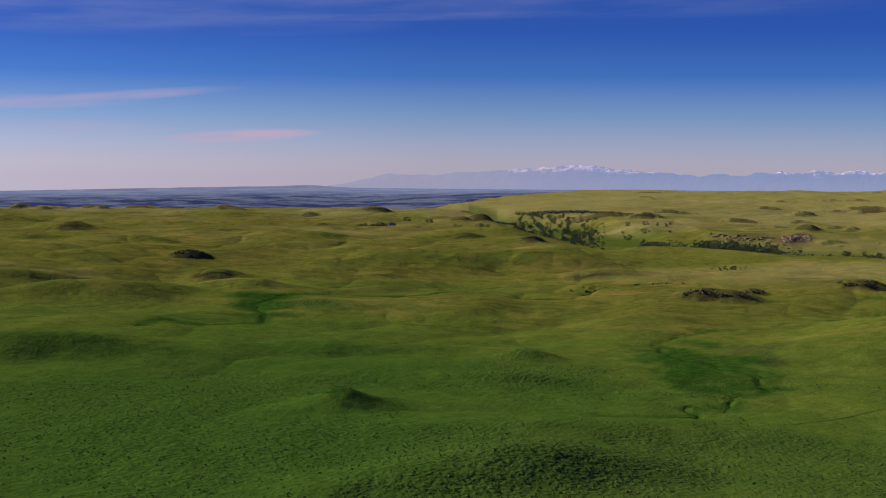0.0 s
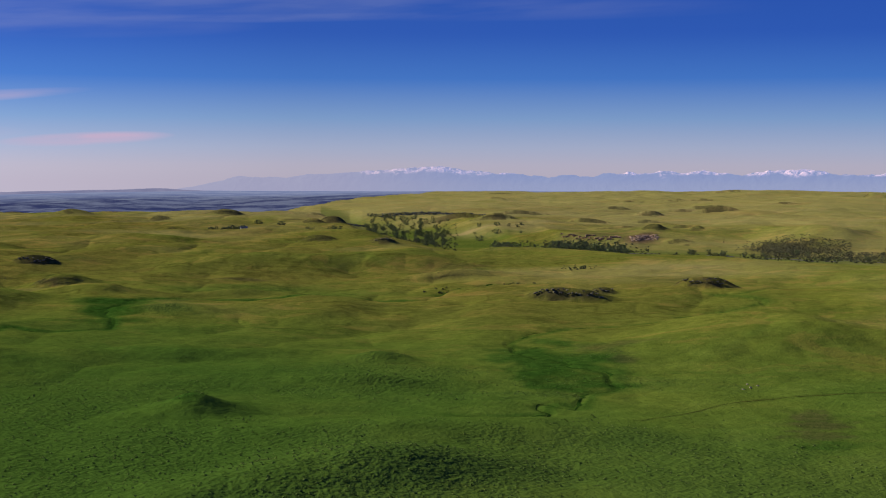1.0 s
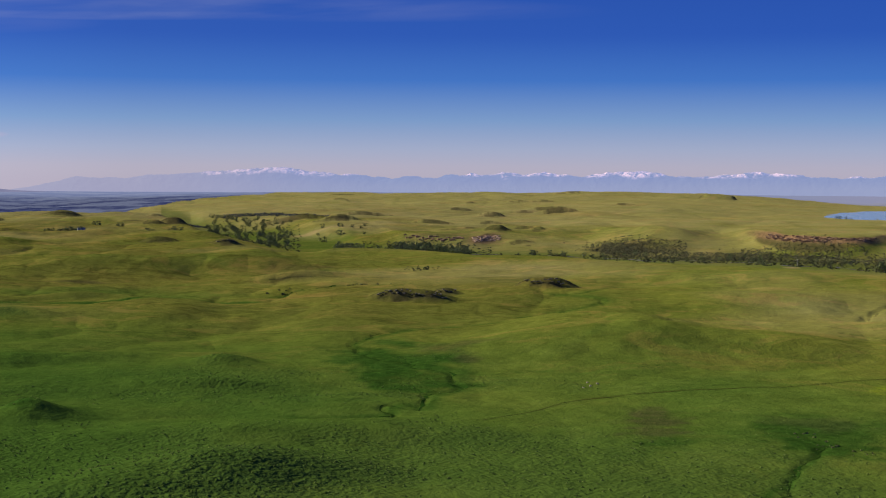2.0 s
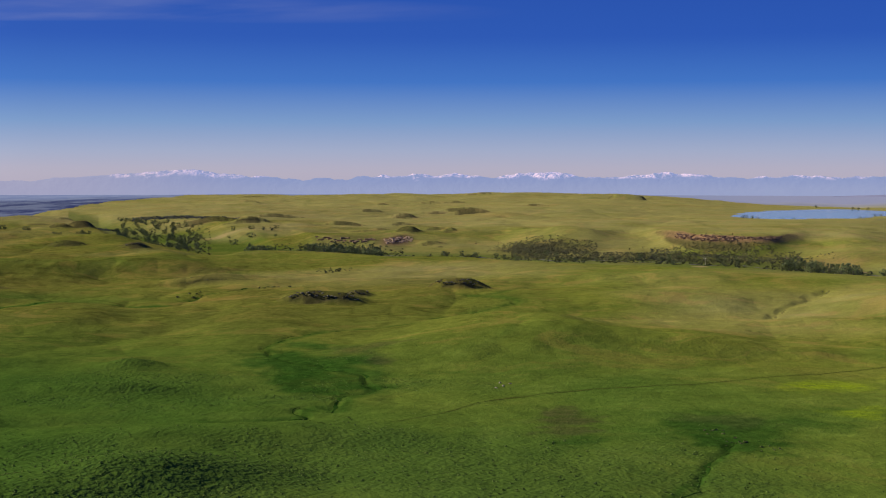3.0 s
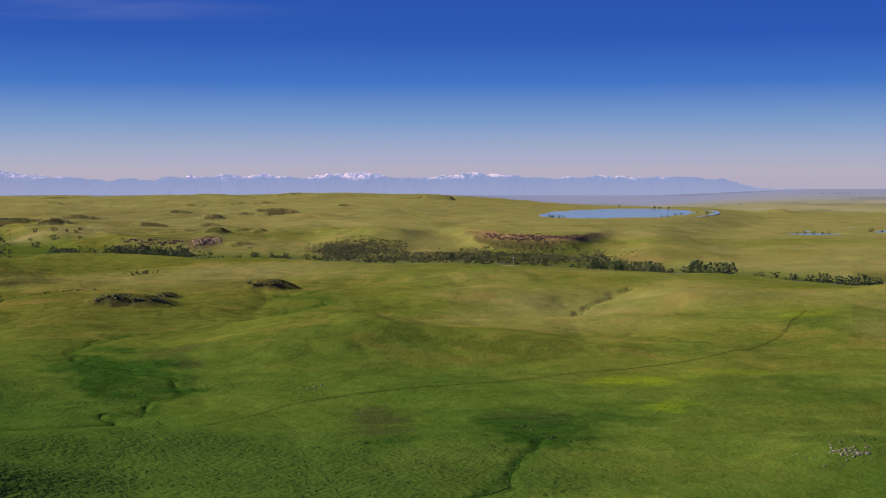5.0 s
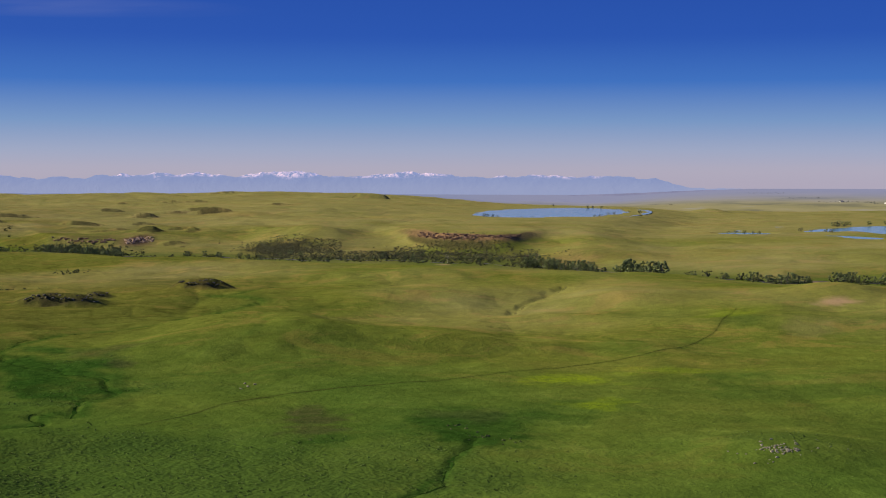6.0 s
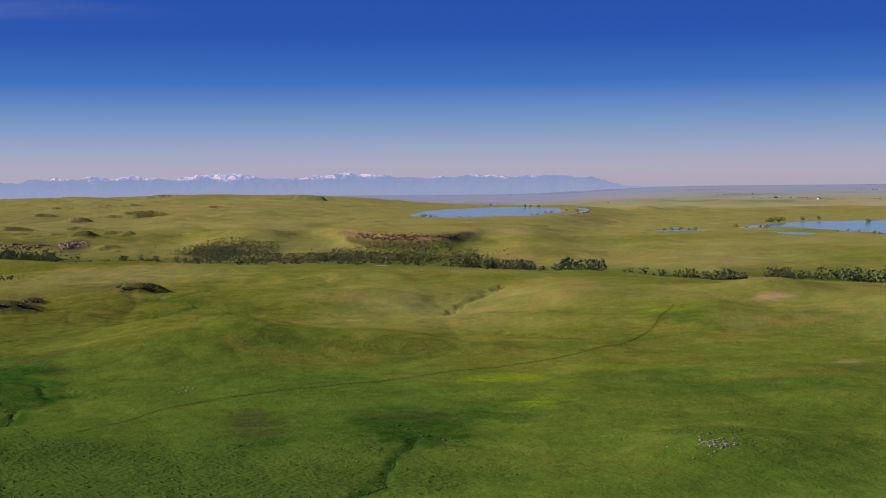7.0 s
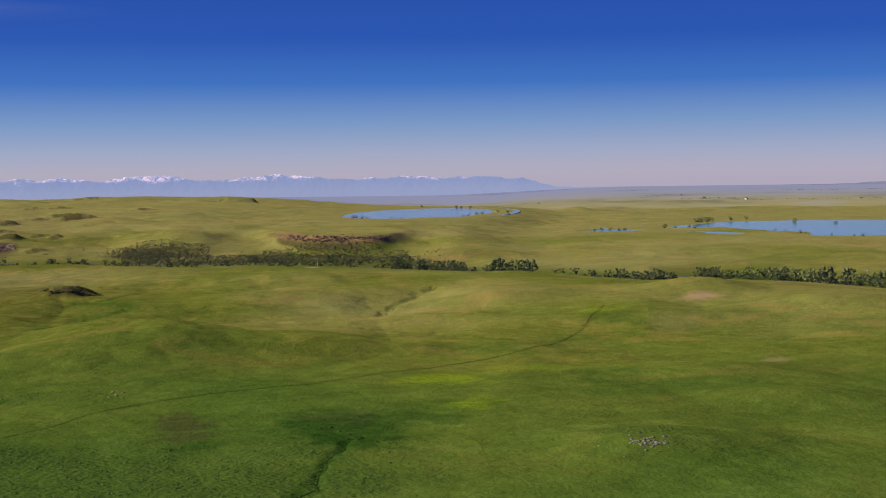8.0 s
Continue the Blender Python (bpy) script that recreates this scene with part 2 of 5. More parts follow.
CREEK_LEFT = curve_through([(-19.89, 676), (-19.52, 694), (-18.74, 706), (-18.05, 695), (-16.52, 699), (-15.64, 709), (-14.94, 720), (-14.98, 741), (-15.31, 780), (-14.54, 842),
                            (-13.21, 875), (-11.99, 888), (-10.76, 881), (-8.86, 879), (-7.18, 909), (-5.84, 921), (-4.05, 917), (-3.16, 897)])
CREEK_UP = curve_through([(-3.16, 959), (-1.83, 990), (-0.73, 1006), (0.37, 1035), (2.33, 1028)], 5)
CREEK_MID = curve_through([(8.91, 772), (7.26, 733), (5.58, 722), (4.09, 711), (3.23, 705), (2.15, 690), (1.39, 673), (0.84, 654), (0.36, 639), (0.85, 618), (1.12, 600),
                           (1.84, 583), (2.65, 570), (3.26, 554), (4.23, 537), (4.60, 508), (3.75, 495), (3.50, 474), (3.29, 458), (2.41, 465), (1.88, 449), (0.67, 441), (-0.87, 440), (-1.98, 445)])
CREEK_FORK = curve_through([(7.29, 764), (8.52, 808), (9.74, 837), (10.27, 858), (9.74, 882), (8.51, 906), (9.40, 908), (10.07, 934), (10.88, 977)], 5)
GULLY = curve_through([(15.24, 319), (16.57, 334), (17.30, 351), (17.79, 363), (18.27, 376), (18.88, 391), (19.37, 400)])
GULLY_FAR = curve_through([(20.23, 825), (20.79, 862), (21.33, 894), (21.76, 923), (22.34, 960)])
GULLY_LONG = curve_through([(19.42, 749), (20.76, 726), (22.55, 700), (24.55, 669), (25.88, 657)], 5)
TRACK = curve_through([(5.68, 433), (7.47, 452), (8.81, 470), (10.38, 481), (13.30, 498), (15.53, 511), (17.75, 526), (19.95, 544), (22.12, 562), (24.25, 589), (25.93, 618),
                       (27.20, 649), (28.07, 690), (28.68, 747), (29.07, 794)])
TRACK_LEFT = curve_through([(-21.91, 975), (-21.59, 935), (-21.17, 898), (-20.59, 863)])
# ---- light: a low sun, and the evening sky ----
SUN_BEARING, SUN_HEIGHT = -66, 26
world = bpy.data.worlds.new("sky")
scene.world = world
world.use_nodes = True
nt = world.node_tree
sky = nt.nodes.new("ShaderNodeTexSky")
sky.sky_type, sky.sun_disc = "NISHITA", False
sky.sun_elevation, sky.sun_rotation = radians(SUN_HEIGHT), radians(SUN_BEARING)
sky.dust_density, sky.ozone_density = 0.3, 6.0
back = nt.nodes["Background"]
back.inputs["Strength"].default_value = 0.062


def wire(tree, a, b):
    tree.links.new(a, b)


def calc(tree, op, a, b=None, clamp=False):
    n = tree.nodes.new("ShaderNodeMath")
    n.operation, n.use_clamp = op, clamp
    for i, v in enumerate((a, b)):
        if v is None:
            continue
        if isinstance(v, (int, float)):
            n.inputs[i].default_value = v
        else:
            wire(tree, v, n.inputs[i])
    return n.outputs[0]


def ramp(tree, value, stops):
    n = tree.nodes.new("ShaderNodeValToRGB")
    el = n.color_ramp.elements
    while len(el) < len(stops):
        el.new(0.5)
    for e, (p, c) in zip(el, stops):
        e.position, e.color = p, (c if isinstance(c, tuple) else (c, c, c)) + (1,)
    wire(tree, value, n.inputs["Fac"])
    return n.outputs["Color"]


def mix(tree, fac, a, b, how="MIX"):
    n = tree.nodes.new("ShaderNodeMix")
    n.data_type, n.blend_type = "RGBA", how
    for key, v in (("Factor", fac), ("A", a), ("B", b)):
        sock = [s for s in n.inputs if s.name == key and (s.type == "RGBA" or (key == "Factor" and s.type == "VALUE"))][0]
        if isinstance(v, (int, float)):
            sock.default_value = v
        elif isinstance(v, tuple):
            sock.default_value = (*v, 1)
        else:
            wire(tree, v, sock)
    return [s for s in n.outputs if s.type == "RGBA"][0]


def noise_of(tree, vector, scale, detail=4.0, rough=0.55, warp=0.0):
    n = tree.nodes.new("ShaderNodeTexNoise")
    n.inputs["Scale"].default_value, n.inputs["Detail"].default_value = scale, detail
    n.inputs["Roughness"].default_value, n.inputs["Distortion"].default_value = rough, warp
    wire(tree, vector, n.inputs["Vector"])
    return n.outputs["Fac"]


def lin(r, g, b):
    """Linear colour of an sRGB colour of 0 to 255."""
    return tuple((c / 255 / 12.92) if c <= 10 else ((c / 255 + 0.055) / 1.055) ** 2.4 for c in (r, g, b))


where = nt.nodes.new("ShaderNodeTexCoord").outputs["Generated"]
split = nt.nodes.new("ShaderNodeSeparateXYZ")
wire(nt, where, split.inputs[0])
up = split.outputs["Z"]
# haze near the horizon to deep blue above; heights in sines of the elevation
stops = [(0.0, lin(176, 168, 188)), (0.010, lin(177, 171, 191)), (0.023, lin(159, 168, 198)), (0.043, lin(118, 150, 198)), (0.070, lin(54, 108, 192)),
         (0.10, lin(28, 78, 176)), (0.15, lin(24, 68, 164)), (0.6, lin(20, 52, 130)), (1.0, lin(16, 40, 105))]
tint = ramp(nt, up, stops)
lift = nt.nodes.new("ShaderNodeVectorMath")
lift.operation = "SCALE"
lift.inputs["Scale"].default_value = 10.0
wire(nt, tint, lift.inputs[0])
side = nt.nodes.new("ShaderNodeMapRange")
side.inputs["From Min"].default_value, side.inputs["From Max"].default_value = radians(-8), radians(-36)
side.inputs["To Min"].default_value, side.inputs["To Max"].default_value = 10.0, 14.0
wire(nt, calc(nt, "ARCTAN2", split.outputs["X"], split.outputs["Y"]), side.inputs["Value"])
wire(nt, side.outputs["Result"], lift.inputs["Scale"])
glow = mix(nt, 0.93, sky.outputs["Color"], lift.outputs[0])
# thin streaks of cloud, drawn out along the horizon
bearing_of = calc(nt, "ARCTAN2", split.outputs["X"], split.outputs["Y"])
flat = nt.nodes.new("ShaderNodeCombineXYZ")
wire(nt, calc(nt, "MULTIPLY", bearing_of, 1.0), flat.inputs["X"])
wire(nt, calc(nt, "SUBTRACT", calc(nt, "MULTIPLY", up, 9.0), calc(nt, "MULTIPLY", bearing_of, 0.5)), flat.inputs["Y"])


def streak(bearing, height, half, thick, tilt, strength):
    """One long thin cloud: a soft lens shape round a place in the sky (degrees), ragged by noise."""
    b = calc(nt, "DIVIDE", calc(nt, "SUBTRACT", bearing_of, radians(bearing)), radians(half))
    h = calc(nt, "SUBTRACT", calc(nt, "SUBTRACT", up, math.sin(radians(height))), calc(nt, "MULTIPLY", calc(nt, "SUBTRACT", bearing_of, radians(bearing)), tilt))
    h = calc(nt, "DIVIDE", h, radians(thick))
    d = calc(nt, "ADD", calc(nt, "MULTIPLY", b, b), calc(nt, "MULTIPLY", h, h))
    core = calc(nt, "SUBTRACT", 1.0, d, True)
    rag = noise_of(nt, flat.outputs[0], 8.0, 4.0, 0.55)
    return calc(nt, "MULTIPLY", calc(nt, "MULTIPLY", core, ramp_value(rag, 0.2, 0.75)), strength)


def ramp_value(value, low, high):
    n = nt.nodes.new("ShaderNodeMapRange")
    n.interpolation_type = "SMOOTHSTEP"
    n.inputs["From Min"].default_value, n.inputs["From Max"].default_value = low, high
    wire(nt, value, n.inputs["Value"])
    return n.outputs["Result"]


veil, high_veil = None, None
for one in ((-20.83, 3.05, 5.2, 0.24, 0.085, 0.6), (-24.38, 2.76, 5.0, 0.32, 0.03, 0.5), (-15.99, 1.59, 3.4, 0.28, 0.05, 1.5), (-22.94, 1.83, 5.0, 0.34, 0.0, 0.3),
            (-13.0, 7.0, 24.0, 0.7, -0.012, 0.20), (-32.0, 6.5, 23.0, 1.1, -0.02, 0.36), (-9.0, 6.35, 15.0, 0.22, 0.03, 0.22)):
    c = streak(*one)
    if one[1] > 5.5:
        high_veil = c if high_veil is None else calc(nt, "MAXIMUM", high_veil, c)
    else:
        veil = c if veil is None else calc(nt, "MAXIMUM", veil, c)
cloud = tuple(10 * v for v in lin(198, 174, 200))
glow = mix(nt, veil, glow, cloud)
glow = mix(nt, high_veil, glow, tuple(10 * v for v in lin(165, 168, 198)))
wire(nt, glow, back.inputs["Color"])

sun = new("sun", bpy.data.lights.new("sun", "SUN"))
sun.data.energy, sun.data.angle, sun.data.color = 4.2, radians(0.5), (0.98, 0.86, 0.56)
sx, sy = plan(SUN_BEARING, math.cos(radians(SUN_HEIGHT)))
sun.matrix_world = look((0, 0, 300), (-sx, -sy, 300 - math.sin(radians(SUN_HEIGHT))))
def spread(edges):
    out = []
    for a, b, n in edges:
        out += list(np.linspace(a, b, n, endpoint=False))
    return np.array(out)


def sheet(name, mask, rows, cols, co, material):
    """One mesh of the quads of the polar net for which mask is set."""
    q = np.argwhere(mask)
    n = len(cols)
    a, b = q[:, 0] * n + q[:, 1], q[:, 0] * n + (q[:, 1] + 1) % n
    quads = np.stack([a, b, b + n, a + n], 1)[:, ::-1]
    used, inverse = np.unique(quads, return_inverse=True)
    me = bpy.data.meshes.new(name)
    me.vertices.add(len(used))
    me.vertices.foreach_set("co", co[used].astype(np.float32).ravel())
    me.loops.add(quads.size)
    me.loops.foreach_set("vertex_index", inverse.ravel().astype(np.int32))
    me.polygons.add(len(quads))
    me.polygons.foreach_set("loop_start", np.arange(0, quads.size, 4, dtype=np.int32))
    me.polygons.foreach_set("use_smooth", np.ones(len(quads), bool))
    me.update(calc_edges=True)
    me.materials.append(material)
    ob = new(name, me)
    return ob, used


bearings = spread([(-180, -28, 50), (-28, 43, 1280), (43, 180, 46)])
reaches = np.concatenate([[0.0, 40, 90, 140, 190, 230], 70 / np.tan(np.radians(np.linspace(15.5, 5.2, 250)[1:])),
                          np.arange(775, 1700, 6.0), np.arange(1700, 3000, 8.5), np.geomspace(3000, 4900, 90)])
reaches = np.unique(reaches)
B, R = np.meshgrid(np.radians(bearings), reaches)
GX, GY = R * np.sin(B), R * np.cos(B)
GZ = land(GX, GY)
net = np.stack([GX.ravel(), GY.ravel(), GZ.ravel()], 1)
rim = np.interp(np.degrees(B[0]), [-180, -9.5, -2, 17, 27, 180], [2750, 2750, 4400, 4400, 3300, 3300])
near_side = R < rim[None, :]
# ---- the ground: one net, fine where the land is looked over, coarse behind ----
def boxed(function):
    """Runs a mask function on the part of the net within its box only."""
    def run(centre, size, *rest):
        out = np.zeros(R.shape)
        near = (np.abs(GX - centre[0]) < size[0]) & (np.abs(GY - centre[1]) < size[1])
        out[near] = function(GX[near], GY[near], *rest)
        return out
    return run


def line_mask(x, y, line, wide, wobble):
    s, _ = segment_distance(x + wobble * fbm(x, y, 25, 3, 51), y + wobble * fbm(x, y, 25, 3, 53), line)
    return np.exp(-(s / wide) ** 2)


def near_line(line, wide, wobble=6.0):
    lx, ly = [p[0] for p in line], [p[1] for p in line]
    return boxed(line_mask)(((min(lx) + max(lx)) / 2, (min(ly) + max(ly)) / 2), ((max(lx) - min(lx)) / 2 + 5 * wide, (max(ly) - min(ly)) / 2 + 5 * wide), line, wide, wobble)


def patch_mask(x, y, px, py, b, across, along, rag, seed):
    u, v = (x - px) * math.cos(b) - (y - py) * math.sin(b), (x - px) * math.sin(b) + (y - py) * math.cos(b)
    q = np.sqrt((u / across) ** 2 + (v / along) ** 2) + rag * (0.8 * fbm(x, y, 0.8 * min(across, along), 3, 60 + seed) + 0.7 * fbm(x, 0.6 * y, 14, 3, 80 + seed))
    return 1 - smooth(0.3, 1.25, q)


def patch(bearing, reach, across, along, rag=0.8, seed=0):
    px, py = plan(bearing, reach)
    size = 2.4 * max(across, along)
    return boxed(patch_mask)((px, py), (size, size), px, py, radians(bearing), across, along, rag, seed)


def steepness(z):
    """Slope of the net from its neighbours."""
    dr = np.gradient(z, axis=0) / np.maximum(np.gradient(R, axis=0), 1e-3)
    db = np.gradient(z, axis=1) / np.maximum(np.gradient(B, axis=1) * R, 1e-3)
    return np.hypot(dr, db)


STEEP = steepness(GZ)
BEAR = np.degrees(B)
EAST = np.sin(np.radians(np.clip(1.47 * BEAR + 3.8, -90, 90)))
BED = np.interp(BEAR, [p[0] for p in RIVER], [p[1] for p in RIVER])
DRAIN = np.exp(-(creases(GX, GY, 230, 61) / 0.08) ** 2)
# Damp green growth; the first term paints the near west darker, as backlit grass.
lush_backlit = np.maximum.reduce([np.clip(1.0 * (1 - smooth(-0.45, 0.45, EAST)) * (1 - smooth(560, 913, R)) * (1.1 + 0.8 * fbm(GX, GY, 90, 4, 59)), 0, 0.95), 0.26 * DRAIN * smooth(368, 619, R), 0.4 * patch(-18.88, 545, 110, 84, 1.0, 14), near_line(CREEK_LEFT, 9), 0.6 * near_line(CREEK_MID, 6), 0.5 * near_line(CREEK_FORK, 7), 0.45 * near_line(GULLY, 3.5),
                          patch(1.66, 593, 26, 56, 1.1, 1), patch(3.83, 560, 28, 42, 1.0, 2), patch(-14.94, 825, 22, 62, 0.9, 3), 0.7 * patch(-16.57, 749, 26, 20, 0.9, 4),
                          0.75 * patch(18.52, 430, 26, 36, 1.0, 4), 0.5 * patch(22.94, 464, 26, 17, 1.0, 5), 0.6 * patch(28.24, 525, 20, 13, 0.9, 6),
                          0.3 * patch(35.52, 450, 34, 36, 1.0, 7), 0.45 * patch(31.44, 494, 44, 17, 1.0, 12), 0.6 * np.exp(-((R - BED) / (85 + 190 * (BEAR < 0))) ** 4) * (BEAR > -7) * (BEAR < 42),
                          0.6 * patch(29.06, 744, 22, 31, 0.8, 8), 0.6 * patch(-1.2, 1813, 70, 84, 0.8, 9)])
soil_shade = np.maximum.reduce([0.6 * patch(12.59, 436, 9, 9, 1.2, 51), 0.85 * smooth(0.36, 0.55, STEEP) * (R > 620), 0.6 * patch(12.06, 451, 9, 14, 1.2, 11), 0.5 * patch(12.4, 416, 8, 10, 1.2, 12), 0.3 * patch(18.66, 442, 16, 14, 1.2, 14),
                          0.5 * patch(4.44, 616, 18, 20, 0.9, 13), 0.5 * patch(4.92, 578, 6, 17, 0.8, 15)])
red = np.maximum(np.exp(-((BEAR - 18.6) / 2.5) ** 4) * smooth(0.12, 0.3, STEEP) * smooth(9, 13, GZ), 0.8 * np.exp(-((BEAR - 5.6) / 0.6) ** 4) * smooth(0.05, 0.15, STEEP) * smooth(1, 4, GZ) * (1 - smooth(9, 12, GZ))) * (R > 1250) * (R < 1900)
# Dark earth on knoll and mesa fronts, with their shade put into the colour.
outcrops = [0.6 * smooth(0.4, 0.75, patch(a, r - 10, 0.9 * w, 18, 1.6, k)) for k, (a, r, w) in enumerate(KNOLLS)] + [0.95 * patch(14.51, 4776, 52, 36, 0.6, 9)]
soil_shade = np.maximum.reduce([soil_shade, 0.75 * patch(11.31, 1585, 60, 70, 0.7, 17), 0.5 * patch(3.56, 1680, 50, 42, 0.6, 18), 0.5 * patch(2.73, 863, 25, 13, 0.9, 19), 0.7 * patch(4.06, 907, 9, 10, 0.9, 20), 0.6 * patch(8.10, 952, 17, 13, 0.9, 21), 0.6 * patch(-17.88, 1229, 16, 13, 0.9, 22), 0.45 * patch(-17.79, 1409, 20, 13, 0.9, 22), 0.6 * patch(-10.31, 1108, 34, 14, 0.7, 23), 0.7 * patch(-4.94, 1506, 12, 11, 0.5, 24), 0.6 * patch(-8.14, 2123, 16, 14, 0.5, 25), 0.8 * patch(-6.57, 2016, 24, 17, 0.5, 26), 0.45 * patch(-1.47, 1206, 30, 17, 0.7, 27), 0.6 * patch(-13.44, 2193, 20, 20, 0.7, 28), 0.5 * patch(-10.72, 2238, 26, 17, 0.7, 29)] + outcrops)
soil_shade = np.maximum(soil_shade, 0.55 * np.exp(-((R - BED - 105) / 85) ** 4) * smooth(9.6, 10.8, BEAR) * (1 - smooth(20.8, 21.8, BEAR)) * np.clip(0.75 + 1.2 * fbm(GX, 0.6 * GY, 40, 3, 33), 0, 1))
red = np.maximum(red, 0.35 * patch(22.53, 1371, 30, 84, 0.8, 16))
bare = np.maximum.reduce([0.5 * patch(37.83, 1094, 22, 6, 0.6, 30), 0.8 * patch(31.58, 1138, 26, 13, 0.7, 25), 0.7 * patch(23.69, 1279, 8, 8, 0.6, 26), 0.7 * patch(17.57, 1334, 8, 11, 0.6, 27), 0.5 * patch(9, 1452, 18, 11, 0.6, 28), 0.35 * patch(-1.2, 1960, 60, 28, 0.8, 29), 0.9 * patch(32.73, 830, 11, 20, 0.6, 21), 0.2 * patch(30.62, 1179, 20, 28, 0.8, 22), 0.35 * patch(35.52, 582, 6, 11, 0.8, 23), 0.15 * patch(31.78, 708, 12, 31, 0.8, 24)])
sage = np.maximum.reduce([patch(-10.09, 973, 32, 26, 1.0, 91), patch(-16.92, 1140, 18, 22, 0.9, 92), patch(-23.38, 877, 14, 18, 0.9, 93), patch(-12.99, 786, 16, 24, 0.9, 94), patch(-22.34, 629, 12, 10, 1.0, 95), 0.8 * patch(-1.18, 1167, 30, 24, 1.0, 96), 0.8 * patch(-22.96, 1050, 50, 14, 1.0, 97), patch(-12.08, 459, 9, 16, 0.9, 98), 0.8 * patch(-4.69, 583, 14, 16, 1.0, 99), 0.9 * patch(-5.02, 520, 20, 8, 1.0, 90), 0.6 * patch(3.25, 590, 20, 18, 1.1, 89), 0.7 * patch(-0.22, 487, 40, 14, 1.2, 88), 0.7 * patch(-7.14, 492, 30, 16, 1.2, 87), patch(-3.92, 333, 50, 36, 0.7, 31), 0.7 * patch(3.56, 386, 55, 42, 0.8, 32), 0.6 * patch(11.04, 354, 60, 50, 0.8, 33), 0.9 * patch(-13.44, 348, 110, 64, 1.0, 34),
                          0.6 * patch(30.76, 395, 18, 22, 0.8, 35), 0.5 * patch(2.88, 509, 60, 36, 1.0, 36), 0.6 * patch(-4.26, 523, 40, 56, 1.0, 37), 0.8 * patch(-12.9, 862, 20, 31, 0.7, 38),
                          0.7 * patch(-16.5, 1282, 26, 34, 0.7, 39), 0.7 * patch(-23.1, 884, 16, 28, 0.7, 40), 0.5 * patch(9.68, 509, 10, 14, 0.8, 41), 0.7 * patch(-20.92, 427, 90, 98, 1.0, 42)])
flower = np.maximum.reduce([patch(22.6, 525, 22, 17, 1.0, 45), 0.8 * patch(23.82, 460, 12, 10, 1.0, 46), 0.5 * patch(27.02, 548, 26, 13, 1.0, 47), 0.5 * patch(28.72, 766, 16, 22, 0.9, 48)])
# Drier grass, with the brighter light eastward put into the colour too.
dry_lit_haze = (0.08 + 0.12 * smooth(427, 884, R) + 0.1 * (creases(GX, GY, 230, 61) - 0.3)) + (0.05 + 0.40 * smooth(0.27, 0.67, EAST) + (0.95 - 0.40 * smooth(0.27, 0.67, EAST)) * smooth(383, 913, R)) * (0.08 + 0.46 * smooth(-0.31, 0.64, EAST) + 0.42 * smooth(958, 2505, R) + 0.6 * fbm(GX, GY, 160, 4, 55))
marsh = np.maximum.reduce([0.9 * patch(1.93, 529, 22, 22, 1.5, 81), 0.9 * patch(3.50, 514, 16, 20, 1.4, 82), 0.7 * patch(1.37, 581, 12, 30, 1.4, 83), 0.9 * patch(19.32, 400, 12, 12, 1.5, 84), 0.7 * patch(17.99, 432, 14, 16, 1.5, 85), 0.6 * patch(16.89, 411, 9, 10, 1.4, 86), 0.8 * patch(20.31, 387, 8, 5, 1.2, 87), 0.6 * patch(12.86, 396, 8, 9, 1.4, 88), 0.5 * patch(21.06, 436, 24, 10, 1.5, 89), 0.8 * patch(1.66, 595, 17, 42, 1.5, 71), 0.8 * patch(3.56, 566, 20, 31, 1.5, 72), 0.7 * patch(-12.28, 451, 6, 8, 0.7, 76), patch(-14.94, 825, 18, 56, 1.2, 73), 0.8 * patch(-16.57, 749, 30, 13, 1.2, 74),
                           0.6 * near_line(CREEK_MID, 2.2), 0.9 * near_line(CREEK_LEFT, 4.2), 0.7 * near_line(CREEK_UP, 3.0), 0.5 * near_line(CREEK_FORK, 2.0), 0.4 * near_line(GULLY_LONG, 1.6), 0.7 * patch(18.52, 425, 17, 17, 1.4, 75), 0.7 * near_line(GULLY, 1.1, 4.0)])
rolling = smooth(427, 766, R) * (1 - 0.45 * smooth(0.2, 0.6, EAST))
# Far grass pales further, to carry the haze of distance.
dry_lit_haze = dry_lit_haze * (0.4 + 0.6 * smooth(339, 707, R)) + (0.35 + 0.3 * smooth(0.5, 0.7, EAST)) * smooth(1621, 3685, R)
olive = smooth(486, 825, R) * (1 - smooth(2211, 3390, R)) * (1 - smooth(0.05, 0.5, EAST)) * np.clip(0.75 + 0.8 * fbm(GX, GY, 120, 4, 57), 0, 1) * (1 - lush_backlit)
worn = np.maximum(near_line(TRACK, 1.2, 1.0), 0.6 * near_line(TRACK_LEFT, 1.5, 1.0))
# ---- materials ----
def material(name):
    m = bpy.data.materials.new(name)
    m.use_nodes = True
    t = m.node_tree
    return m, t, t.nodes["Principled BSDF"]


def value_of(t, name):
    n = t.nodes.new("ShaderNodeAttribute")
    n.attribute_name = name
    return n.outputs["Fac"]


def position(t):
    return t.nodes.new("ShaderNodeNewGeometry").outputs["Position"]


def rough_up(t, bsdf, height, strength, distance):
    n = t.nodes.new("ShaderNodeBump")
    n.inputs["Strength"].default_value, n.inputs["Distance"].default_value = strength, distance
    wire(t, height, n.inputs["Height"])
    wire(t, n.outputs["Normal"], bsdf.inputs["Normal"])


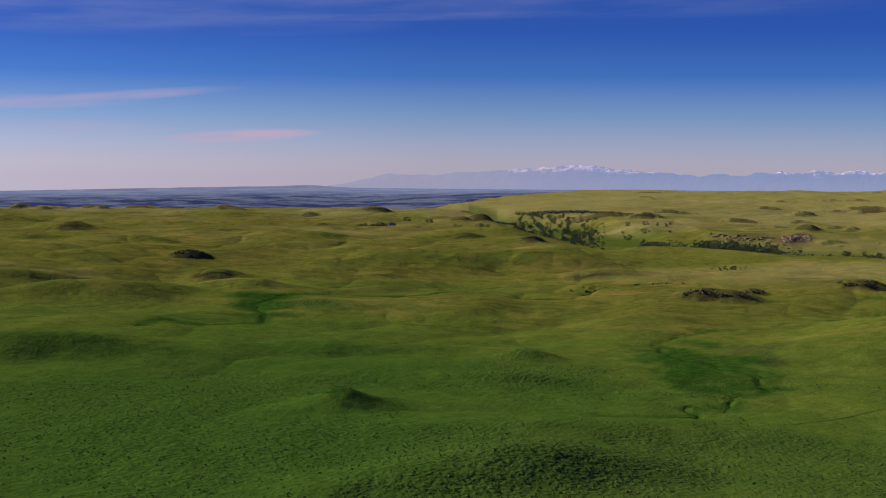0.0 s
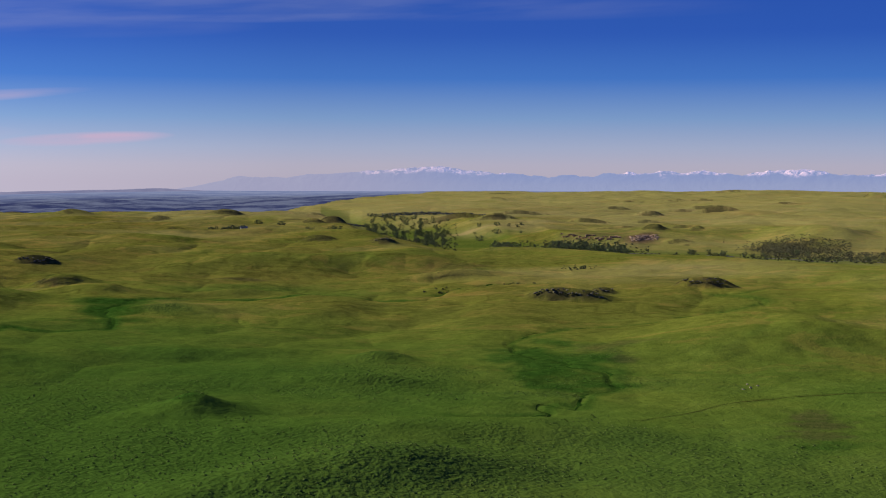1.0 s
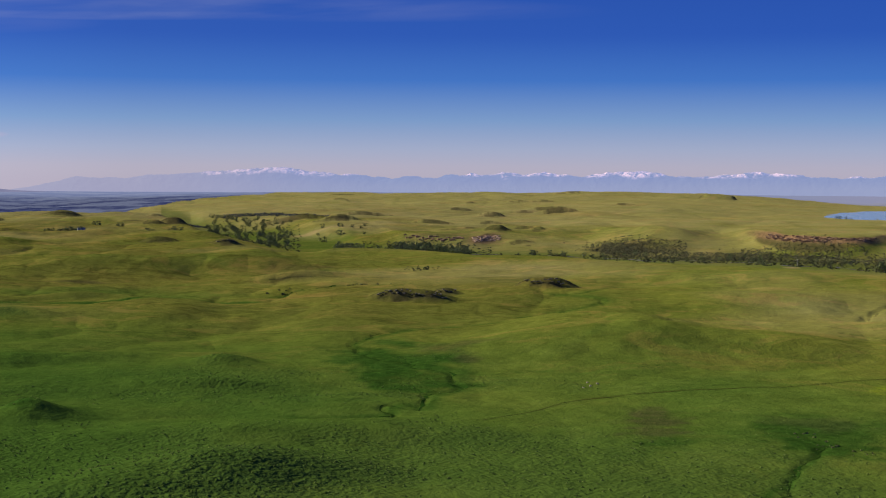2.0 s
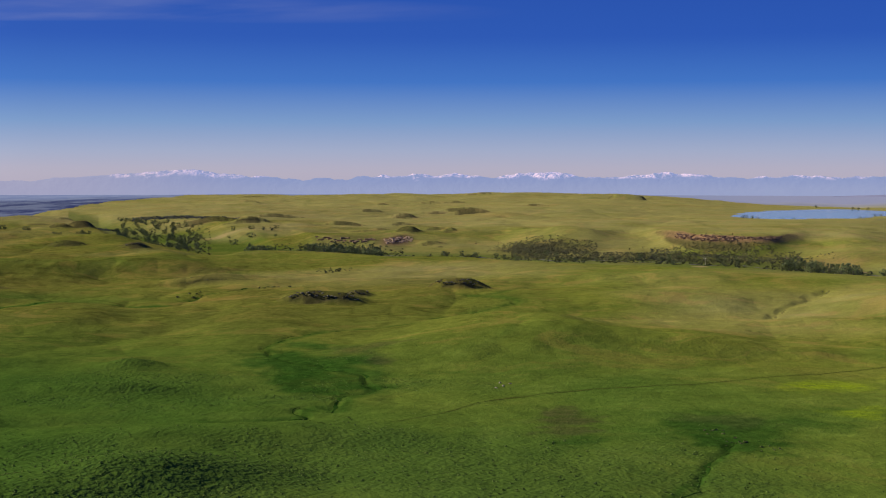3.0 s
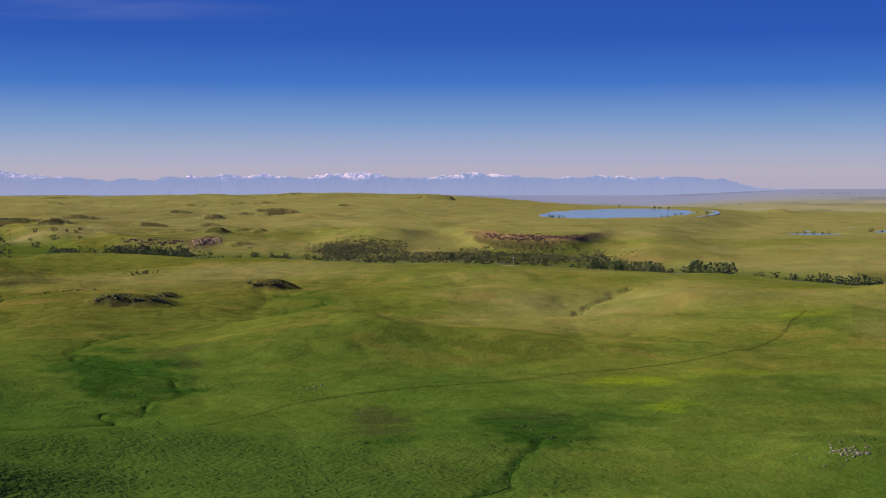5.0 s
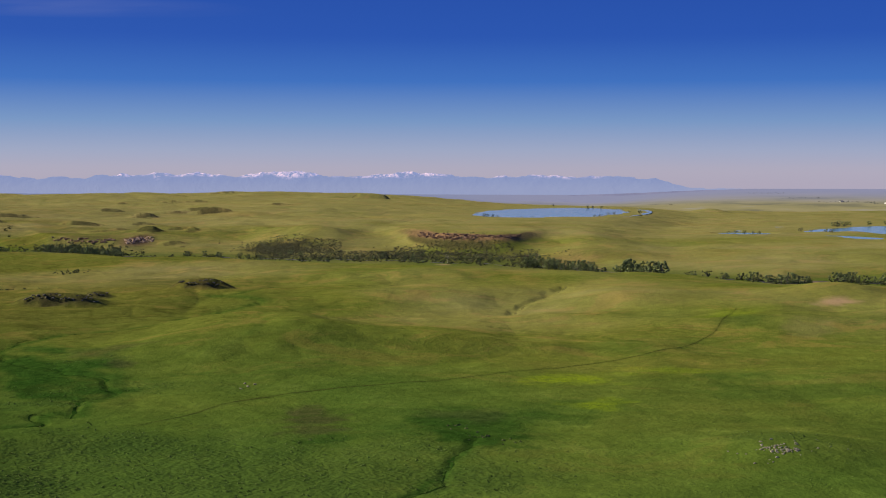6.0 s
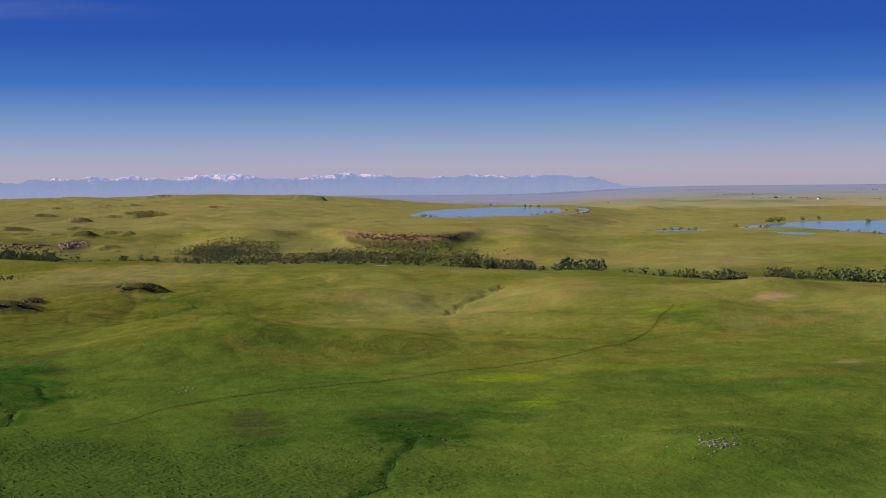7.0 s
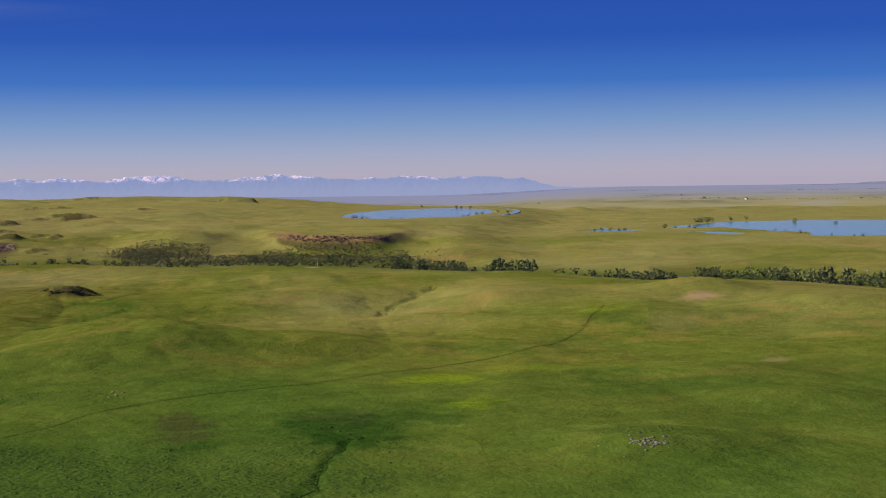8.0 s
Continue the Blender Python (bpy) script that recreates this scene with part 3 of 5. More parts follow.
def grass_material():
    m, t, b = material("prairie_grass")
    p = position(t)
    broad, middle, fine, tuft = noise_of(t, p, 0.006, 5, 0.6), noise_of(t, p, 0.035, 5, 0.6), noise_of(t, p, 0.25, 4, 0.65), noise_of(t, p, 0.9, 3, 0.6)
    green = ramp(t, middle, [(0.3, (0.062, 0.112, 0.018)), (0.55, (0.080, 0.136, 0.022)), (0.75, (0.104, 0.162, 0.030))])
    gold = ramp(t, fine, [(0.3, (0.205, 0.200, 0.032)), (0.6, (0.284, 0.256, 0.044)), (0.8, (0.362, 0.310, 0.070))])
    c = mix(t, calc(t, "ADD", calc(t, "MULTIPLY", value_of(t, "dry_lit_haze"), 0.8), calc(t, "MULTIPLY", calc(t, "SUBTRACT", broad, 0.5), 0.7), True), green, gold)
    c = mix(t, calc(t, "MULTIPLY", value_of(t, "olive"), 0.85), c, ramp(t, fine, [(0.3, (0.088, 0.088, 0.018)), (0.7, (0.158, 0.146, 0.036))]))
    drawn = t.nodes.new("ShaderNodeMapping")
    drawn.inputs["Rotation"].default_value, drawn.inputs["Scale"].default_value = (0, 0, radians(16)), (0.28, 1.0, 1.0)
    wire(t, p, drawn.inputs["Vector"])
    c = mix(t, 0.16, c, ramp(t, noise_of(t, drawn.outputs[0], 0.05, 6, 0.66, 0.3), [(0.32, 0.6), (0.5, 1.0), (0.68, 1.4)]), "MULTIPLY")
    streaks = noise_of(t, p, 0.018, 6, 0.68, 0.6)
    c = mix(t, 0.26, c, ramp(t, noise_of(t, p, 0.14, 6, 0.7, 0.3), [(0.34, 0.62), (0.5, 1.0), (0.66, 1.42)]), "MULTIPLY")
    c = mix(t, 0.15, c, ramp(t, noise_of(t, p, 0.075, 5, 0.62, 0.4), [(0.32, 0.6), (0.5, 1.0), (0.68, 1.4)]), "MULTIPLY")
    c = mix(t, 0.16, c, ramp(t, streaks, [(0.3, 0.55), (0.5, 1.0), (0.7, 1.45)]), "MULTIPLY")
    for scale, width, depth in ((0.009, 0.02, 0.74), (0.022, 0.026, 0.8), (0.05, 0.03, 0.88)):
        thin = calc(t, "ABSOLUTE", calc(t, "SUBTRACT", noise_of(t, p, scale, 3, 0.5, 0.8), 0.5))
        c = mix(t, value_of(t, "rolling"), c, ramp(t, thin, [(0.0, depth), (width, 1.0)]), "MULTIPLY")
    tawny = ramp(t, noise_of(t, p, 0.022, 8, 0.7, 0.9), [(0.53, 0.0), (0.6, 0.75)])
    c = mix(t, calc(t, "MULTIPLY", tawny, value_of(t, "dry_lit_haze")), c, (0.30, 0.215, 0.060))
    brown = ramp(t, broad, [(0.55, 0.0), (0.75, 0.5)])
    # Muted pale tint for drier far grass, with distance haze painted in.
    straw_haze = calc(t, "MULTIPLY", calc(t, "SUBTRACT", value_of(t, "dry_lit_haze"), 0.46, True), ramp(t, streaks, [(0.3, 0.5), (0.7, 1.0)]), True)
    c = mix(t, straw_haze, c, (0.310, 0.284, 0.150))
    c = mix(t, calc(t, "MULTIPLY", brown, value_of(t, "dry_lit_haze")), c, (0.235, 0.162, 0.055))
    c = mix(t, calc(t, "MULTIPLY", value_of(t, "sage"), ramp(t, tuft, [(0.35, 0.15), (0.6, 0.9)])), c, (0.040, 0.074, 0.020))
    c = mix(t, calc(t, "MULTIPLY", value_of(t, "lush_backlit"), 0.85), c, ramp(t, fine, [(0.3, (0.028, 0.066, 0.011)), (0.7, (0.054, 0.116, 0.019))]))
    c = mix(t, calc(t, "MULTIPLY", value_of(t, "marsh"), 0.9), c, ramp(t, fine, [(0.35, (0.012, 0.040, 0.006)), (0.65, (0.028, 0.082, 0.012))]))
    c = mix(t, calc(t, "MULTIPLY", value_of(t, "flower"), ramp(t, fine, [(0.35, 0.3), (0.6, 0.95)])), c, (0.190, 0.265, 0.014))
    c = mix(t, value_of(t, "soil_shade"), c, ramp(t, fine, [(0.35, (0.032, 0.032, 0.016)), (0.65, (0.078, 0.066, 0.034))]))
    c = mix(t, value_of(t, "red"), c, ramp(t, fine, [(0.35, (0.13, 0.085, 0.05)), (0.65, (0.28, 0.17, 0.10))]))
    c = mix(t, value_of(t, "bare"), c, (0.42, 0.29, 0.17))
    c = mix(t, calc(t, "MULTIPLY", value_of(t, "worn"), 0.3), c, (0.035, 0.048, 0.015))
    c = mix(t, 0.28, c, ramp(t, tuft, [(0.3, 0.65), (0.7, 1.35)]), "MULTIPLY")
    wire(t, c, b.inputs["Base Color"])
    b.inputs["Roughness"].default_value, b.inputs["Specular IOR Level"].default_value = 0.95, 0.0
    relief = calc(t, "ADD", calc(t, "ADD", calc(t, "MULTIPLY", tuft, 0.4), calc(t, "MULTIPLY", fine, 0.8)), calc(t, "MULTIPLY", noise_of(t, p, 0.05, 3, 0.5), 1.1))
    relief = calc(t, "ADD", relief, calc(t, "MULTIPLY", value_of(t, "sage"), calc(t, "MULTIPLY", noise_of(t, p, 0.6, 2, 0.45), 1.4)))
    for scale, high in ((0.011, 4.0), (0.03, 1.6)):
        fold = calc(t, "ABSOLUTE", calc(t, "SUBTRACT", noise_of(t, p, scale, 4, 0.45, 0.5), 0.5))
        relief = calc(t, "ADD", relief, calc(t, "MULTIPLY", value_of(t, "rolling"), calc(t, "MULTIPLY", fold, high)))
    rough_up(t, b, relief, 0.6, 1.0)
    return m


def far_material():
    """Land so far off that the air before it gives it its colour; this haze is painted on as emission."""
    m, t, b = material("hazed_distant_land")
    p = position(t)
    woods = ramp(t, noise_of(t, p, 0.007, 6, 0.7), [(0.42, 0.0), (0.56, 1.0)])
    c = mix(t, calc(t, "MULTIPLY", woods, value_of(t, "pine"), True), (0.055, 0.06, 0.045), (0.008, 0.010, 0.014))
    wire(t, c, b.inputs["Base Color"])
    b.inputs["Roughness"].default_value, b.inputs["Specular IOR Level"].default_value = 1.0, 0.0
    # Blue and mauve haze is put into the emission, stronger with distance.
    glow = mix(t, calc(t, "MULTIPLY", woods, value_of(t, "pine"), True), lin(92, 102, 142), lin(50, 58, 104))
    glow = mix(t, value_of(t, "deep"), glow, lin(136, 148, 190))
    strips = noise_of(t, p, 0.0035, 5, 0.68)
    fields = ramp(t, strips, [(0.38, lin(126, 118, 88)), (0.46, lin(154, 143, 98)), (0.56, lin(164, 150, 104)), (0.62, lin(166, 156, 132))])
    hazed_fields = ramp(t, strips, [(0.38, lin(132, 132, 152)), (0.5, lin(150, 148, 168)), (0.6, lin(160, 154, 172))])
    fields = mix(t, value_of(t, "middle"), fields, hazed_fields)
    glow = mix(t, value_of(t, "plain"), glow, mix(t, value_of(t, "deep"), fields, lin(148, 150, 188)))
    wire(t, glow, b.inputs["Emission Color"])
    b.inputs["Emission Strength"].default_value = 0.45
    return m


def water_material():
    m, t, b = material("lake_water")
    p = position(t)
    b.inputs["Base Color"].default_value = (0.07, 0.21, 0.27, 1)
    b.inputs["Roughness"].default_value, b.inputs["IOR"].default_value = 0.10, 1.33
    rough_up(t, b, noise_of(t, p, 0.5, 3, 0.6), 0.05, 0.3)
    return m


GRASS, FAR, WATER = grass_material(), far_material(), water_material()


def store(ob, used, **layers):
    for name, values in layers.items():
        a = ob.data.attributes.new(name, "FLOAT", "POINT")
        a.data.foreach_set("value", np.clip(np.broadcast_to(values, R.shape), 0, 1).ravel()[used].astype(np.float32))


ground, used = sheet("ground", near_side[:-1], reaches, bearings, net, GRASS)
store(ground, used, lush_backlit=lush_backlit, soil_shade=soil_shade, red=red, bare=bare, sage=sage, flower=flower, dry_lit_haze=dry_lit_haze, worn=worn, olive=olive, rolling=rolling, marsh=marsh)
tagged(ground, "rolling green and golden prairie grassland with gullies", "ground", kind="structure")
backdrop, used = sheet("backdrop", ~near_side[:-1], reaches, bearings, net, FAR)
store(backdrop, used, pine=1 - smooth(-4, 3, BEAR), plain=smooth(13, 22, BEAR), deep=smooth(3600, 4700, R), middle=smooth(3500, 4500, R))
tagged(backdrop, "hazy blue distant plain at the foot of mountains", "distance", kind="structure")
for i, pl in enumerate(LAKES):
    n = 72
    a = np.linspace(0, 2 * math.pi, n, endpoint=False)
    c, s = math.cos(pl[5]), math.sin(pl[5])
    u, v = 1.35 * pl[3] * np.cos(a), 1.35 * pl[4] * np.sin(a)
    me = bpy.data.meshes.new("water")
    me.from_pydata([(pl[0] + c * p - s * q, pl[1] + s * p + c * q, pl[2] - 0.003 * i) for p, q in zip(u, v)], [], [list(range(n))])
    me.materials.append(WATER)
    tagged(new("water", me), "calm blue lake water reflecting the sky", "lake", kind="structure")


def mountain_material():
    m, t, b = material("hazy_mountain")
    p = position(t)
    gullied = t.nodes.new("ShaderNodeMapping")
    gullied.inputs["Scale"].default_value = (1.0, 1.0, 0.45)
    wire(t, p, gullied.inputs["Vector"])
    drift = noise_of(t, gullied.outputs[0], 0.034, 6, 0.75, 0.6)
    # Snow is thinned where the painted haze lies thicker.
    hazed_snow = calc(t, "MULTIPLY", value_of(t, "snow"), calc(t, "SUBTRACT", 1.0, calc(t, "MULTIPLY", value_of(t, "veil"), 0.75)))
    snow = calc(t, "MULTIPLY", hazed_snow, ramp(t, drift, [(0.44, 0.0), (0.56, 1.0)]), True)
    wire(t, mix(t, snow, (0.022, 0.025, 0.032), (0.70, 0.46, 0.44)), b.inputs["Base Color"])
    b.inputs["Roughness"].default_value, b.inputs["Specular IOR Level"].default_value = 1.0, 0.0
    # Blue haze is put in as emission, paler low down and towards the west.
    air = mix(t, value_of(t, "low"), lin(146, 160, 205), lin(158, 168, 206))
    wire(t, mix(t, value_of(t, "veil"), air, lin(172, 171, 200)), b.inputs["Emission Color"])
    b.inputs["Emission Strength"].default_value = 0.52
    return m


def range_of(name, label, first, last, reach, deep, crest, material_, snowline, seed, tall=1.0, tint=0.0):
    """A far mountain range as ridged relief; crest gives the elevation of its skyline in degrees by bearing."""
    cols, rows = np.linspace(first, last, int((last - first) * 26)), np.linspace(0, 1, 26)
    a, k = np.meshgrid(cols, rows)
    rr = reach + deep * k
    x, y = rr * np.sin(np.radians(a)), rr * np.cos(np.radians(a))
    ridged = 1 - 2 * np.abs(fbm(x, y, 100, 5, seed, 0.55))
    top = np.interp(a, [c[0] for c in crest], [c[1] for c in crest])
    top_z = 70 + reach * np.tan(np.radians(top))
    rise = smooth(0, 1, k) * (0.905 + 0.095 * ridged * tall)
    z = top_z * rise
    n = len(cols)
    idx = np.arange(len(rows) * n).reshape(len(rows), n)
    quads = np.stack([idx[:-1, :-1], idx[:-1, 1:], idx[1:, 1:], idx[1:, :-1]], -1).reshape(-1, 4)
    me = bpy.data.meshes.new(name)
    me.from_pydata(np.stack([x, y, z], -1).reshape(-1, 3).tolist(), [], quads.tolist())
    me.materials.append(material_)
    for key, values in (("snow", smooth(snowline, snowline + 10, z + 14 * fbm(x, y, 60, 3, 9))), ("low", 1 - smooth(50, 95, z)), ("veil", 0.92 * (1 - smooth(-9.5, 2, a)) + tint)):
        at = me.attributes.new(key, "FLOAT", "POINT")
        at.data.foreach_set("value", values.ravel().astype(np.float32))
    return tagged(new(name, me), label, "mountains", kind="structure")


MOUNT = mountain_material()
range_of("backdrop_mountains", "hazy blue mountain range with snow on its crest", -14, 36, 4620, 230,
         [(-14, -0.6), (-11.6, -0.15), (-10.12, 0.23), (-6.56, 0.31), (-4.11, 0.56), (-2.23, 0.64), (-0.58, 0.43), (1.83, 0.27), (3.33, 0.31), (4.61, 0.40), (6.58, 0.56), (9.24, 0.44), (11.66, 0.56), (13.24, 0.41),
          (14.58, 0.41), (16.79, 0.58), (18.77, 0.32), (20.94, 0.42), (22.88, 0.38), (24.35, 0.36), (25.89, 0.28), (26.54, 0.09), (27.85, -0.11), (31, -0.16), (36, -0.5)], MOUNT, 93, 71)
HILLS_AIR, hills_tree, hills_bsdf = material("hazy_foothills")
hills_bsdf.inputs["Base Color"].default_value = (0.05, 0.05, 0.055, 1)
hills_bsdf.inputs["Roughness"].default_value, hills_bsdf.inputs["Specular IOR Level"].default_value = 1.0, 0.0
# The hills glow blue-grey: air haze painted on as emission.
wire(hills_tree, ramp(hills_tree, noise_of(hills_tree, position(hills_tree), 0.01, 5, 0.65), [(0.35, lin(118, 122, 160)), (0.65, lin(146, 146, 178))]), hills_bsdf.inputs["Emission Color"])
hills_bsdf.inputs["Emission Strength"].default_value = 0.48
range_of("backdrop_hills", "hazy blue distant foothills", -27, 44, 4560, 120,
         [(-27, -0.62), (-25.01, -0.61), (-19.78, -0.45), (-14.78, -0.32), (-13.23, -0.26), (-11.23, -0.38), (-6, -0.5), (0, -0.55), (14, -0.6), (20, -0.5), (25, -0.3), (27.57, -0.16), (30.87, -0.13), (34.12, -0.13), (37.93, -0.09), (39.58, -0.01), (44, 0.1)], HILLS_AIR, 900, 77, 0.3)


# ---- trees, brush and stones ----
RNG = np.random.RandomState(11)


def leaf_material(name, dark, light, scale=0.25):
    m, t, b = material(name)
    one = t.nodes.new("ShaderNodeObjectInfo").outputs["Random"]
    isle = t.nodes.new("ShaderNodeNewGeometry").outputs["Random Per Island"]
    c = mix(t, calc(t, "ADD", calc(t, "MULTIPLY", isle, 0.6), calc(t, "MULTIPLY", one, 0.4)), dark, light)
    c = mix(t, 0.5, c, ramp(t, noise_of(t, position(t), scale, 3), [(0.3, 0.6), (0.7, 1.3)]), "MULTIPLY")
    wire(t, c, b.inputs["Base Color"])
    b.inputs["Roughness"].default_value, b.inputs["Specular IOR Level"].default_value = 0.9, 0.0
    return m


def stone_material(name, dark, light):
    m, t, b = material(name)
    p = position(t)
    c = ramp(t, noise_of(t, p, 0.7, 5, 0.65), [(0.3, dark), (0.7, light)])
    one = t.nodes.new("ShaderNodeObjectInfo").outputs["Random"]
    c = mix(t, 0.5, c, ramp(t, one, [(0.0, 0.65), (1.0, 1.25)]), "MULTIPLY")
    wire(t, c, b.inputs["Base Color"])
    b.inputs["Roughness"].default_value = 0.95
    rough_up(t, b, noise_of(t, p, 2.5, 4, 0.7), 0.8, 0.3)
    return m


LEAVES = leaf_material("cottonwood_leaves", (0.105, 0.138, 0.062), (0.245, 0.280, 0.130))
WILLOW = leaf_material("willow_leaves", (0.085, 0.100, 0.048), (0.185, 0.195, 0.098))
SHRUB = leaf_material("dark_shrub_leaves", (0.060, 0.074, 0.034), (0.150, 0.156, 0.078))
# Greyer leaf colour for far trees, with the haze of distance mixed in.
HAZED_LEAF = leaf_material("hazed_thicket_leaves", (0.075, 0.085, 0.080), (0.150, 0.160, 0.140))
BRUSHWOOD = leaf_material("grey_brown_brush", (0.085, 0.092, 0.050), (0.180, 0.175, 0.100))
SAGE = leaf_material("sagebrush_leaves", (0.075, 0.120, 0.030), (0.130, 0.180, 0.052))
# Lighter copy of the red sandstone: sunlight on one bank put into its colour.
SUNLIT_STONE = stone_material("sunlit_red_sandstone", (0.26, 0.17, 0.12), (0.50, 0.36, 0.26))
BARK, bark_tree, bark_bsdf = material("grey_bark")
wire(bark_tree, ramp(bark_tree, noise_of(bark_tree, position(bark_tree), 4, 4), [(0.3, (0.05, 0.042, 0.034)), (0.7, (0.16, 0.14, 0.115))]), bark_bsdf.inputs["Base Color"])
bark_bsdf.inputs["Roughness"].default_value = 0.95
STONE = stone_material("grey_fieldstone", (0.14, 0.125, 0.10), (0.36, 0.32, 0.26))
SANDSTONE = stone_material("red_sandstone", (0.11, 0.068, 0.042), (0.31, 0.19, 0.12))


def mesh_of(name, verts, faces, mat, soft=False):
    me = bpy.data.meshes.new(name)
    me.from_pydata([tuple(map(float, v)) for v in verts], [], [list(map(int, f)) for f in faces])
    if soft:
        me.polygons.foreach_set("use_smooth", np.ones(len(faces), bool))
    me.materials.append(mat)
    return me


def sprays(centre, radius, count, size, rng, verts, faces):
    """Small folded leaf sprays set about a centre."""
    for _ in range(count):
        d = rng.normal(size=3)
        d /= np.linalg.norm(d)
        p = centre + d * radius * rng.uniform(0.55, 1.0)
        a = np.cross(d, rng.normal(size=3))
        a /= max(np.linalg.norm(a), 1e-6)
        b = np.cross(d, a)
        s = size * rng.uniform(0.7, 1.3)
        k = len(verts)
        verts += [p + a * s, p + b * s * 0.8 + d * 0.2 * s, p - a * s, p - b * s * 0.8 + d * 0.2 * s]
        faces += [(k, k + 1, k + 2), (k, k + 2, k + 3)]


def limb(a, b, ra, rb, verts, faces, sides=6):
    a, b = np.array(a, float), np.array(b, float)
    d = (b - a) / np.linalg.norm(b - a)
    u = np.cross(d, (0.3, 1, 0.2))
    u /= np.linalg.norm(u)
    v = np.cross(d, u)
    k = len(verts)
    for p, r in ((a, ra), (b, rb)):
        verts += [p + r * (u * math.cos(2 * math.pi * i / sides) + v * math.sin(2 * math.pi * i / sides)) for i in range(sides)]
    faces += [(k + i, k + (i + 1) % sides, k + sides + (i + 1) % sides, k + sides + i) for i in range(sides)]


def tree_model(seed, height, spread, low, leaf, clumps=28, per=26):
    """Meshes of a broadleaf tree: a forked, tapered trunk and a crown of leaf clumps with gaps between them."""
    rng = np.random.RandomState(seed)
    tv, tf, cv, cf = [], [], [], []
    top = np.array((rng.uniform(-0.4, 0.4), rng.uniform(-0.4, 0.4), height * 0.55))
    limb((0, 0, -0.6), top * 0.5, 0.035 * height, 0.026 * height, tv, tf)
    limb(top * 0.5, top, 0.026 * height, 0.014 * height, tv, tf)
    for i in range(clumps):
        h = rng.uniform(low, 0.96)
        wide = spread * (1 - ((h - 0.52) / 0.56) ** 2) ** 0.5 * rng.uniform(0.35, 1.0)
        a = rng.uniform(0, 2 * math.pi)
        c = np.array((wide * math.cos(a), wide * math.sin(a), h * height))
        sprays(c, height * rng.uniform(0.07, 0.13), per, 0.064 * height, rng, cv, cf)
        if i < 11:
            limb(top * rng.uniform(0.45, 1.0), c, 0.011 * height, 0.004 * height, tv, tf, 4)
    return mesh_of("trunk", tv, tf, BARK), mesh_of("crown", cv, cf, leaf)


def tree_thing(name, seed, height, spread, low, leaf, label, clumps=28, per=26):
    trunk, crown = tree_model(seed, height, spread, low, leaf, clumps, per)
    root = new(name)
    root.empty_display_size = 0.5
    for part_name, me in (("trunk", trunk), ("crown", crown)):
        new(part_name, me).parent = root
    return tagged(root, label, "tree")


MODELS = [tree_thing("cottonwood_tree", 1, 8.6, 6.2, 0.10, LEAVES, "broad green cottonwood tree on the river bank"),
          tree_thing("cottonwood_tree", 2, 9.4, 5.0, 0.10, LEAVES, "tall green cottonwood tree on the river bank"),
          tree_thing("cottonwood_tree", 3, 7.8, 6.6, 0.08, LEAVES, "wide-crowned cottonwood tree on the river bank"),
          tree_thing("cottonwood_tree", 4, 6.6, 4.8, 0.08, LEAVES, "smaller green cottonwood tree on the river bank"),
          tree_thing("willow_tree", 5, 6.0, 4.0, 0.10, WILLOW, "low grey-green willow beside the river", 20),
          tree_thing("willow_tree", 6, 4.8, 3.2, 0.08, WILLOW, "small bushy willow beside the river", 18)]
FREE = list(range(len(MODELS)))


def height_at(x, y):
    return float(land(np.array([x], float), np.array([y], float))[0])


def plant(x, y, kind, scale, group, label=""):
    m = pose(x, y, height_at(x, y) - 0.15, 0, 0, RNG.uniform(0, 360))
    if kind in FREE:
        ob = MODELS[kind]
        ob.matrix_basis = m
        FREE.remove(kind)
    else:
        ob = copy_thing(MODELS[kind], m)
    ob.scale = (scale, scale, scale * RNG.uniform(0.88, 1.12))
    return tagged(ob, label, group=group)


def bed_at(bearing):
    return float(np.interp(bearing, [p[0] for p in RIVER], [p[1] for p in RIVER]))


def grove(first, last, near, far, count, kinds, size, group, label="", gap=4.0):
    """Trees strewn between two bearings and two distances from the river's bed, kept apart from each other."""
    done, tries = [], 0
    while len(done) < count and tries < 60 * count:
        tries += 1
        a, d = RNG.uniform(first, last), RNG.uniform(near, far)
        x, y = plan(a, bed_at(a) + d)
        if any((x - p) ** 2 + (y - q) ** 2 < gap * gap for p, q in done):
            continue
        done.append((x, y))
        plant(x, y, kinds[RNG.randint(len(kinds))], size * RNG.uniform(0.62, 1.22), group, label)


GALLERY = "trees along the river"
grove(-5.2, -1.9, -340, 380, 110, (0, 1, 2, 3), 0.74, GALLERY, gap=11)
grove(-0.18, 0.57, -154, -84, 9, (0, 2, 3), 1.0, GALLERY, gap=6)
grove(0.5, 1.93, -98, -42, 7, (2, 3, 4), 0.8, GALLERY, gap=8)
grove(-0.93, 0.98, 56, 336, 10, (2, 3, 4), 0.8, GALLERY, gap=10)
grove(2.13, 5.06, -42, 50, 56, (0, 1, 2, 3), 0.95, GALLERY, gap=7)
grove(6.42, 9, -17, 28, 10, (3, 4, 5), 0.8, GALLERY)
grove(9.6, 16.8, -40, 110, 60, (3, 4, 5), 0.62, GALLERY, gap=7)
grove(16.2, 21.2, -20, 110, 40, (3, 4, 5, 0), 0.66, GALLERY, gap=7)
grove(20.8, 23.6, -28, 50, 30, (0, 1, 2, 3, 4), 0.95, GALLERY, gap=6)
grove(24.57, 26.27, -20, 14, 15, (0, 2, 1), 1.15, GALLERY, gap=6)
grove(26.68, 29.26, -8, 14, 6, (3, 4, 5), 0.9, GALLERY)
